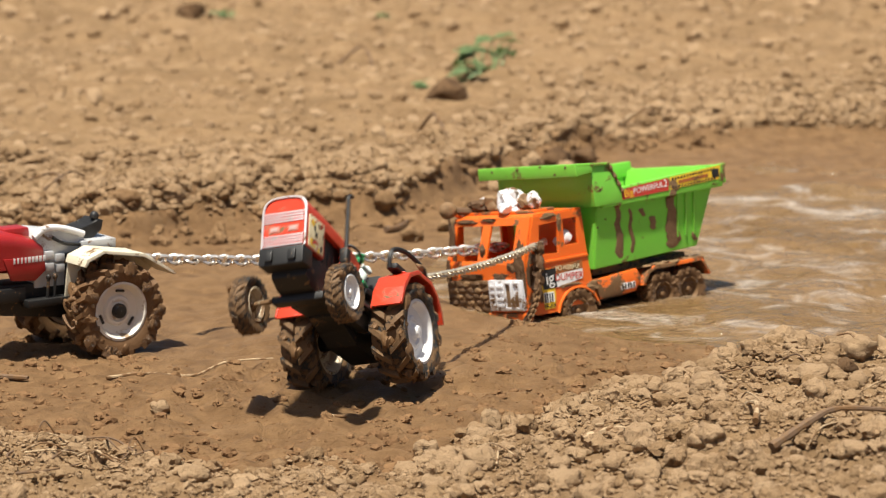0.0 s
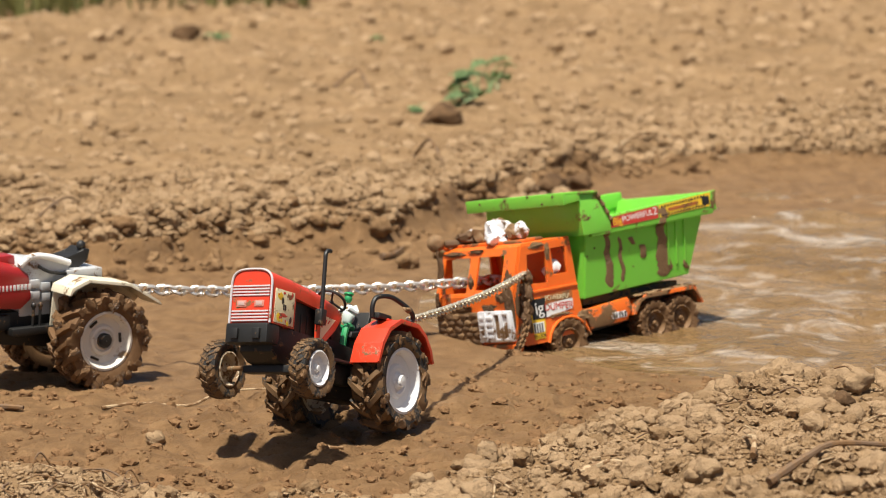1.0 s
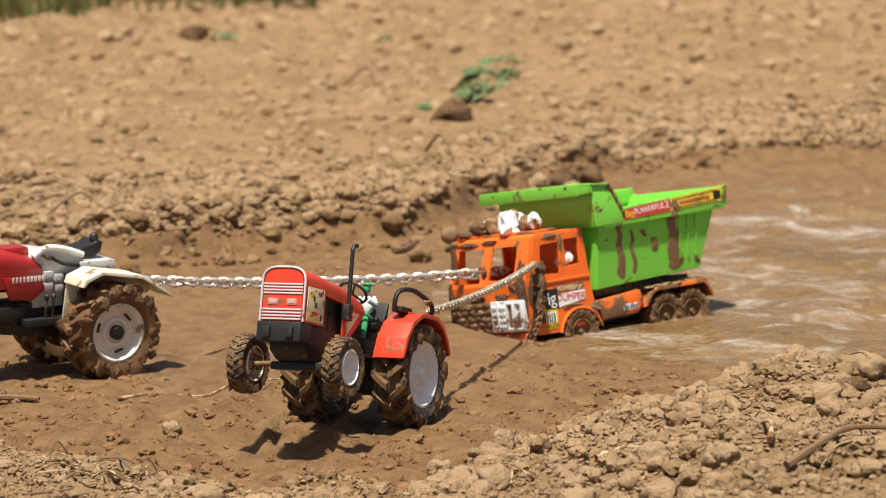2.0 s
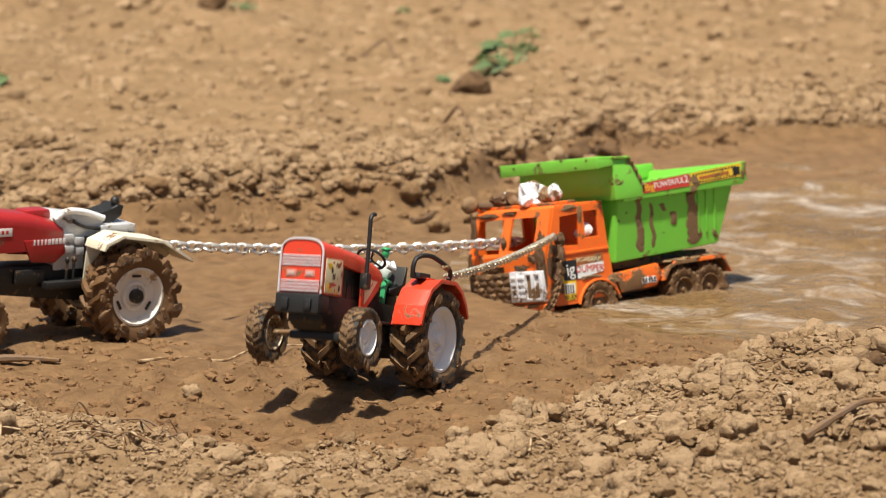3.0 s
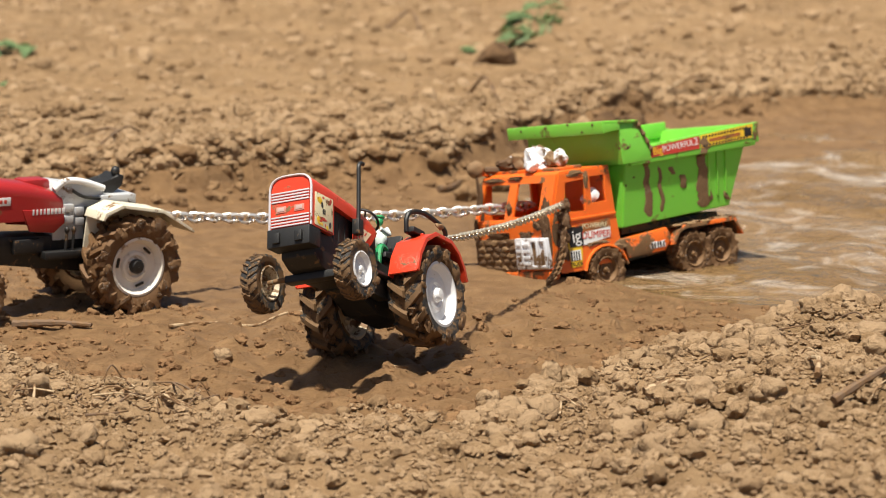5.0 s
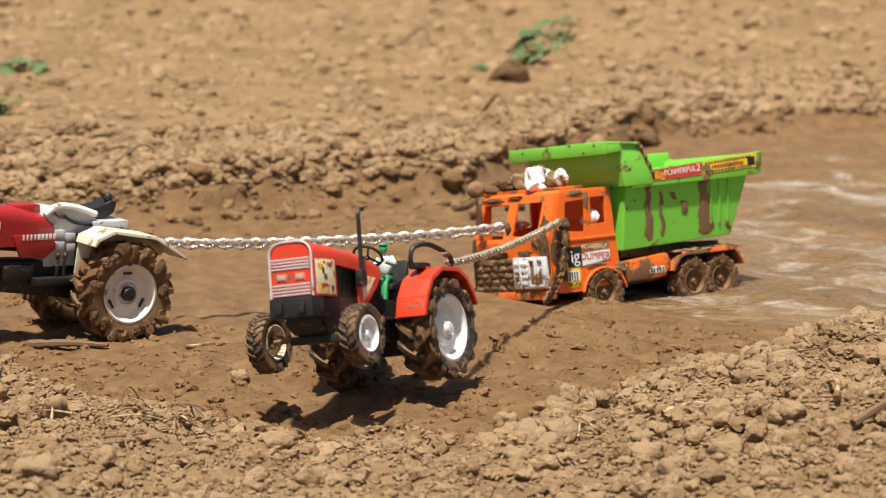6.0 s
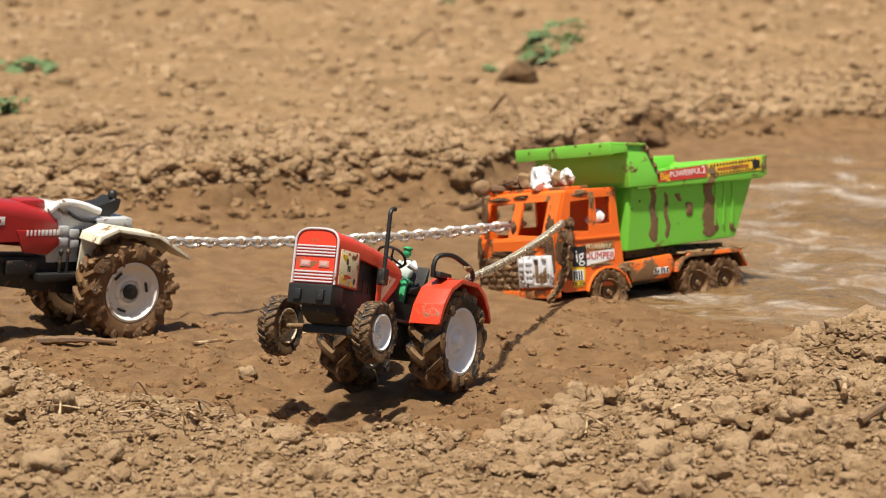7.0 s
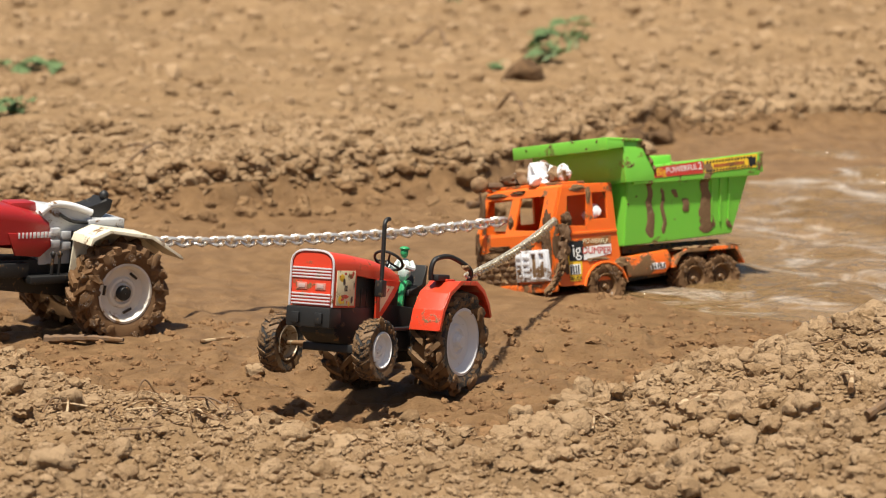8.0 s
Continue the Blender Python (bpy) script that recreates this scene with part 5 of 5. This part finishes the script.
twig("twig", "pale dry straw lying across wet mud", [(-0.252, -0.082), (-0.225, -0.066), (-0.19, -0.054), (-0.165, -0.046), (-0.130, -0.034)], 0.0014, STRAW, 0.0012)
twig("twig", "dark curved root arching from the field", [(-0.145, 1.78), (-0.115, 1.86), (-0.098, 1.78)], 0.003, TWIG, 0.003, 0.03)
twig("twig", "dry twig sticking up from the bank", [(-0.03, 1.12), (-0.01, 1.07), (0.005, 1.02)], 0.0024, TWIG, 0.003, 0.025)
twig("twig", "long pale root on the far bank", [(0.150, 1.14), (0.20, 1.20), (0.26, 1.26), (0.345, 1.22)], 0.0028, STRAW, 0.004, 0.006)
twig("twig", "thin dark twig on the muddy bank", [(-0.40, 0.60), (-0.375, 0.66), (-0.36, 0.70)], 0.0016, TWIG, 0.003, 0.016)
twig("twig", "thin dark twig on the muddy bank", [(-0.42, 0.68), (-0.39, 0.66), (-0.37, 0.62)], 0.0014, TWIG, 0.003, 0.012)
twig("twig", "short broken stick below the bank", [(-0.056, 0.585), (-0.045, 0.60), (-0.035, 0.64)], 0.0034, TWIG, 0.004)
twig("twig", "thick bent root half buried in the near bank", [(0.200, -0.475), (0.225, -0.455), (0.245, -0.440), (0.285, -0.425)], 0.0030, TWIG, 0.006, 0.004)
twig("twig", "grey stick on the near heap", [(0.090, -0.372), (0.110, -0.362), (0.130, -0.35)], 0.0030, STRAW, 0.005)
twig("twig", "pale stick on the near heap", [(0.195, -0.43), (0.199, -0.40), (0.195, -0.372)], 0.0022, STRAW, 0.006, 0.006)
twig("twig", "dry root in the mud beside the muddy bank", [(-0.372, -0.07), (-0.34, -0.075), (-0.31, -0.085)], 0.0036, TWIG, 0.003, 0.003)
twig("twig", "short pale stick in the tractor's way", [(-0.083, -0.185), (-0.068, -0.193)], 0.0018, STRAW, 0.0015)
for k in range(48):
    rr = random.Random(100 + k)
    bx, by = rr.gauss(-0.250, 0.040), rr.gauss(-0.345, 0.030)
    if k > 30:
        bx, by = rr.uniform(0.02, 0.32), rr.uniform(-0.47, -0.22)
    a, ln = rr.uniform(0, 6.3), rr.uniform(0.012, 0.045)
    twig("straw", "dry straw stalk on crumbly soil", [(bx, by), (bx + ln * 0.5 * math.cos(a), by + ln * 0.5 * math.sin(a)), (bx + ln * math.cos(a + 0.3), by + ln * math.sin(a + 0.3))], rr.uniform(0.0005, 0.0011), STRAW if k % 3 else TWIG, 0.004, rr.uniform(0, 0.008))


# ---- weeds and grass ----
def leaf_bm(length, width, fold, droop):
    bm = bmesh.new()
    rows = []
    n = 7
    for i in range(n):
        u = i / (n - 1)
        w = width / 2 * (math.sin(math.pi * min(1, u * 1.02)) ** 0.7) * (1.15 - 0.4 * u) + 0.0004
        z = fold * 0.2 * width - droop * u * u
        wave = 0.04 * width * math.sin(u * 14)
        rows.append([bm.verts.new((length * u, -w, z + fold * w + wave)), bm.verts.new((length * u, 0, z)), bm.verts.new((length * u, w, z + fold * w - wave))])
    for p, q in zip(rows, rows[1:]):
        bm.faces.new((p[0], p[1], q[1], q[0]))
        bm.faces.new((p[1], p[2], q[2], q[1]))
    r = bmesh.ops.solidify(bm, geom=list(bm.faces), thickness=0.0006)
    return bm


def make_weed(label, x, y, spread, leaves, size, seed, lean=(0, 0)):
    w = empty("weed", label, "weed")
    z = float(lay(x, y)[0])
    w.matrix_basis = pose(x, y, z)
    rnd = random.Random(seed)
    for k in range(leaves):
        u = k / max(1, leaves - 1)
        a = rnd.uniform(0, 6.3)
        bx, by, bz = lean[0] * u + rnd.uniform(-spread, spread) * 0.5, lean[1] * u + rnd.uniform(-spread, spread) * 0.5, rnd.uniform(0.004, 0.013) * size / 0.04 + 0.12 * lean[1] * u
        s = part("stem", tube([(lean[0] * u * 0.8, lean[1] * u * 0.8, -0.002), (bx * 0.9, by * 0.9, bz * 0.7), (bx, by, bz)], [0.0016, 0.0012, 0.0008], 6), LEAF, w)
        part("leaf", leaf_bm(size * rnd.uniform(0.7, 1.2), size * rnd.uniform(0.45, 0.7), 0.3, size * rnd.uniform(0.05, 0.3)), LEAF, s, at=Matrix.Translation((bx, by, bz)) @ pose(0, 0, 0, rnd.uniform(-15, 15), rnd.uniform(-14, 12), math.degrees(a)))
    return w


make_weed("low green weed with broad dusty leaves in the field", 0.020, 1.60, 0.05, 12, 0.040, 3, (0.075, 0.24))
make_weed("low green weed with broad leaves in dry soil", 0.075, 1.98, 0.05, 5, 0.034, 8)
make_weed("tiny green seedling beside a clod", -0.030, 1.57, 0.02, 5, 0.024, 5)
make_weed("tiny green seedling in the field", -0.360, 2.50, 0.03, 5, 0.026, 6)
make_weed("tiny green seedling in the field", -0.090, 2.55, 0.02, 4, 0.024, 7)
make_weed("small green weed beside the field track", -0.645, 1.45, 0.05, 9, 0.042, 9, (0.03, 0.02))
make_weed("small green weed at the edge of the dry bank", -0.568, 0.985, 0.03, 9, 0.030, 10, (0.0, 0.04))


def make_grass():
    n = 8000
    xs = -0.25 - 1.9 * RNG.uniform(size=n) ** 0.9
    ys = 3.00 + 1.6 * RNG.uniform(size=n) + 0.25 * value_noise(xs * 5, xs * 0, 31)
    z, _ = lay(xs, ys)
    verts, faces = [], []
    for i in range(n):
        a, h, w = RNG.uniform(0, 6.28), RNG.uniform(0.04, 0.13), RNG.uniform(0.002, 0.005)
        bx, by = RNG.uniform(-0.04, 0.04), RNG.uniform(-0.04, 0.04)
        c, s = w * math.cos(a), w * math.sin(a)
        k = len(verts)
        verts += [(xs[i] - c, ys[i] - s, z[i]), (xs[i] + c, ys[i] + s, z[i]), (xs[i] + c * 0.7 + bx * 0.4, ys[i] + s * 0.7 + by * 0.4, z[i] + h * 0.6), (xs[i] - c * 0.7 + bx * 0.4, ys[i] - s * 0.7 + by * 0.4, z[i] + h * 0.6), (xs[i] + bx, ys[i] + by, z[i] + h)]
        faces += [(k, k + 1, k + 2, k + 3), (k + 3, k + 2, k + 4)]
    me = bpy.data.meshes.new("grass")
    me.from_pydata(verts, [], faces)
    me.materials.append(GRASS)
    return tagged(new("grass", me), "dry green grass at the field's far edge", "grass", kind="stuff")


make_grass()


# ---- movement ----
RED_ROWS = [
    (0, -0.0610, -0.1123, 0.0410, 12.3, -29.6, -117.0),
    (0.1, -0.0722, -0.1243, 0.0449, 24.1, -14.1, -110.2),
    (0.2, -0.0670, -0.1102, 0.0554, 14.3, 2.5, -118.1),
    (0.3, -0.0522, -0.1215, 0.0403, -1.7, 2.8, -127.2),
    (0.4, -0.0558, -0.1236, 0.0372, 3.6, -0.2, -121.9),
    (0.5, -0.0521, -0.1210, 0.0399, 1.0, -3.8, -126.8),
    (0.6, -0.0573, -0.1160, 0.0473, -2.9, -7.3, -126.0),
    (0.7, -0.0640, -0.1193, 0.0399, -1.7, -13.6, -119.6),
    (0.8, -0.0659, -0.1330, 0.0331, 4.9, -20.0, -118.3),
    (1, -0.0674, -0.1334, 0.0366, 6.8, -18.2, -121.8),
    (1.2, -0.0680, -0.1319, 0.0388, 5.0, -12.3, -117.0),
    (1.5, -0.0660, -0.1316, 0.0353, 3.8, -12.2, -116.9),
    (1.7, -0.0659, -0.1350, 0.0366, 3.5, -18.9, -117.2),
    (2.8, -0.0661, -0.1407, 0.0355, 1.5, -3.8, -113.3),
    (3, -0.0667, -0.1288, 0.0368, 2.8, -13.3, -116.7),
    (3.1, -0.0755, -0.1401, 0.0327, 1.4, -27.9, -114.8),
    (3.2, -0.0744, -0.1355, 0.0396, -0.3, -17.4, -111.1),
    (3.3, -0.0733, -0.1343, 0.0397, 1.0, -8.0, -109.3),
    (3.4, -0.0694, -0.1353, 0.0389, 0.2, -10.9, -113.1),
    (3.5, -0.0692, -0.1341, 0.0357, 5.6, -28.8, -122.1),
    (3.6, -0.0761, -0.1436, 0.0380, 11.9, -24.4, -120.1),
    (3.7, -0.0849, -0.1436, 0.0407, 20.4, -21.8, -119.1),
    (3.8, -0.0864, -0.1374, 0.0423, 26.1, -27.7, -124.2),
    (3.9, -0.0944, -0.1287, 0.0480, 37.2, -27.2, -122.6),
    (4, -0.0981, -0.1244, 0.0529, 45.2, -21.9, -128.9),
    (4.1, -0.1051, -0.1287, 0.0517, 47.3, -24.8, -128.1),
    (4.2, -0.1015, -0.1393, 0.0556, 47.3, -21.4, -125.3),
    (4.3, -0.1023, -0.1433, 0.0532, 43.3, -21.2, -123.8),
    (4.4, -0.0993, -0.1444, 0.0509, 38.2, -21.7, -122.8),
    (4.5, -0.0892, -0.1512, 0.0470, 28.5, -24.6, -121.9),
    (4.6, -0.0870, -0.1501, 0.0394, 18.3, -24.3, -120.8),
    (4.7, -0.0839, -0.1512, 0.0399, 12.1, -22.3, -119.8),
    (5.8, -0.1044, -0.1963, 0.0433, 27.4, -19.2, -123.8),
    (5.9, -0.1030, -0.1993, 0.0436, 24.1, -16.7, -121.1),
    (6, -0.0921, -0.1926, 0.0411, 11.4, -10.5, -119.4),
    (6.1, -0.0877, -0.1903, 0.0392, 0.3, -2.6, -112.5),
    (6.2, -0.0872, -0.1938, 0.0383, 2.7, -4.6, -112.7),
    (6.3, -0.0883, -0.1922, 0.0370, 2.0, -8.6, -113.8),
    (6.4, -0.0926, -0.1918, 0.0370, 3.9, -21.6, -116.9),
    (6.5, -0.0941, -0.1914, 0.0376, 7.7, -24.8, -122.6),
    (6.6, -0.0966, -0.1966, 0.0415, 13.2, -13.1, -119.1),
    (6.7, -0.0920, -0.1950, 0.0394, 7.9, -7.7, -116.0),
    (6.8, -0.0907, -0.1913, 0.0392, 0.5, -7.8, -115.2),
    (6.9, -0.0921, -0.1975, 0.0364, 3.2, -12.3, -114.9),
    (7, -0.0908, -0.1941, 0.0363, 3.0, -15.9, -118.5),
    (7.2, -0.0922, -0.1984, 0.0368, 3.2, -10.1, -116.0),
    (7.5, -0.0939, -0.1967, 0.0341, 3.5, -16.9, -119.4),
    (7.6, -0.0974, -0.1998, 0.0358, 3.3, -15.4, -117.0),
    (7.8, -0.0964, -0.1968, 0.0355, 3.2, -5.4, -116.5),
    (8, -0.0946, -0.1980, 0.0348, 2.3, -9.2, -118.0),
]
TRUCK_ROWS = [
    (0, 0.0402, 0.1838, -0.0068, 8.2, 1.5, -140.1),
    (0.5, 0.0400, 0.1885, -0.0091, 10.7, 0.7, -140.3),
    (1, 0.0352, 0.1632, -0.0052, 10.2, 1.9, -140.5),
    (1.5, 0.0342, 0.1712, -0.0064, 10.2, 1.4, -140.5),
    (3, 0.0348, 0.1846, -0.0084, 10.5, 0.7, -140.6),
    (3.5, 0.0343, 0.1791, -0.0073, 9.8, 0.6, -140.2),
    (4, 0.0302, 0.1833, -0.0077, 9.3, 2.0, -141.5),
    (4.5, 0.0245, 0.1660, -0.0046, 9.2, 2.8, -141.6),
    (6, -0.0006, 0.1217, 0.0033, 10.5, -0.4, -142.1),
    (6.5, -0.0017, 0.1261, 0.0024, 10.0, -0.8, -142.0),
    (7, -0.0032, 0.1322, 0.0014, 10.2, -1.0, -142.2),
    (7.5, -0.0068, 0.1372, 0.0010, 10.8, -1.3, -141.8),
    (8, -0.0110, 0.1428, 0.0007, 11.0, -1.8, -142.2),
]
WHITE_ROWS = [
    (0, -0.2806, 0.0622, 0.0366, -0.8, -0.4, -141.5),
    (0.5, -0.2815, 0.0608, 0.0369, -0.9, -0.6, -142.4),
    (1, -0.2875, 0.0543, 0.0373, -0.3, -1.3, -141.9),
    (1.5, -0.2898, 0.0606, 0.0368, -1.1, -1.5, -141.8),
    (3, -0.2921, 0.0639, 0.0361, -1.6, -1.7, -141.2),
    (3.5, -0.2912, 0.0650, 0.0361, -1.2, -0.6, -141.3),
    (4, -0.2984, 0.0636, 0.0359, -1.7, -1.6, -141.1),
    (4.5, -0.3044, 0.0550, 0.0362, -1.4, -1.4, -141.5),
    (6, -0.3267, -0.0004, 0.0370, -0.1, -2.6, -142.3),
    (6.5, -0.3278, -0.0034, 0.0370, -0.4, -2.1, -142.0),
    (7, -0.3314, -0.0024, 0.0369, -1.1, -3.7, -142.0),
    (7.5, -0.3370, -0.0065, 0.0368, -0.8, -2.9, -141.7),
    (8, -0.3411, -0.0129, 0.0367, -1.3, -2.9, -141.7),
]


def between(rows, t):
    """The pose of a thing at t, between two of its rows."""
    for a, b in zip(rows, rows[1:]):
        if t <= b[0]:
            u = (t - a[0]) / (b[0] - a[0])
            return pose(*a[1:]).lerp(pose(*b[1:]), u)
    return pose(*rows[-1][1:])


def stretch(a, b):
    """A pose at a with +x towards b."""
    return Matrix.Translation(a) @ (b - a).to_track_quat("X", "Z").to_matrix().to_4x4()


def spin(wheels, total, steps=16):
    for w in wheels:
        rest = w.matrix_basis.copy()
        walk(w, [(8.0 * k / steps, rest @ Matrix.Rotation(radians(total * k / steps), 4, "Y")) for k in range(steps + 1)])


def motions():
    red = [(r[0], pose(*r[1:])) for r in RED_ROWS]
    walk(red_tractor, red)
    walk(doll, red)
    lorry = [(r[0], pose(*r[1:])) for r in TRUCK_ROWS]
    walk(truck, lorry)
    walk(loose_chain, lorry)
    pale = [(r[0], pose(*r[1:])) for r in WHITE_ROWS]
    walk(white_tractor, pale)
    walk(long_chain, [(t, stretch(m @ Vector((-0.042, 0, 0.030)), between(TRUCK_ROWS, t) @ Vector((-0.010, -0.030, 0.0640)))) for t, m in pale])
    walk(short_chain, [(t, stretch(m @ Vector((-0.0110, 0.0430, 0.0460)), between(TRUCK_ROWS, t) @ Vector((-0.0180, 0.0500, 0.0650)))) for t, m in red])
    walk(water, [(0.0, pose(0, 0, 0.0025)), (4.0, pose(-0.016, 0.004, 0.0025)), (8.0, pose(-0.030, 0.0, 0.0025))])
    spin(red_wheels[:2], 860)
    spin(red_wheels[2:], 300)
    spin(white_wheels[:2], 330)
    spin(white_wheels[2:], 190)
    spin(truck_wheels, 240)


motions()
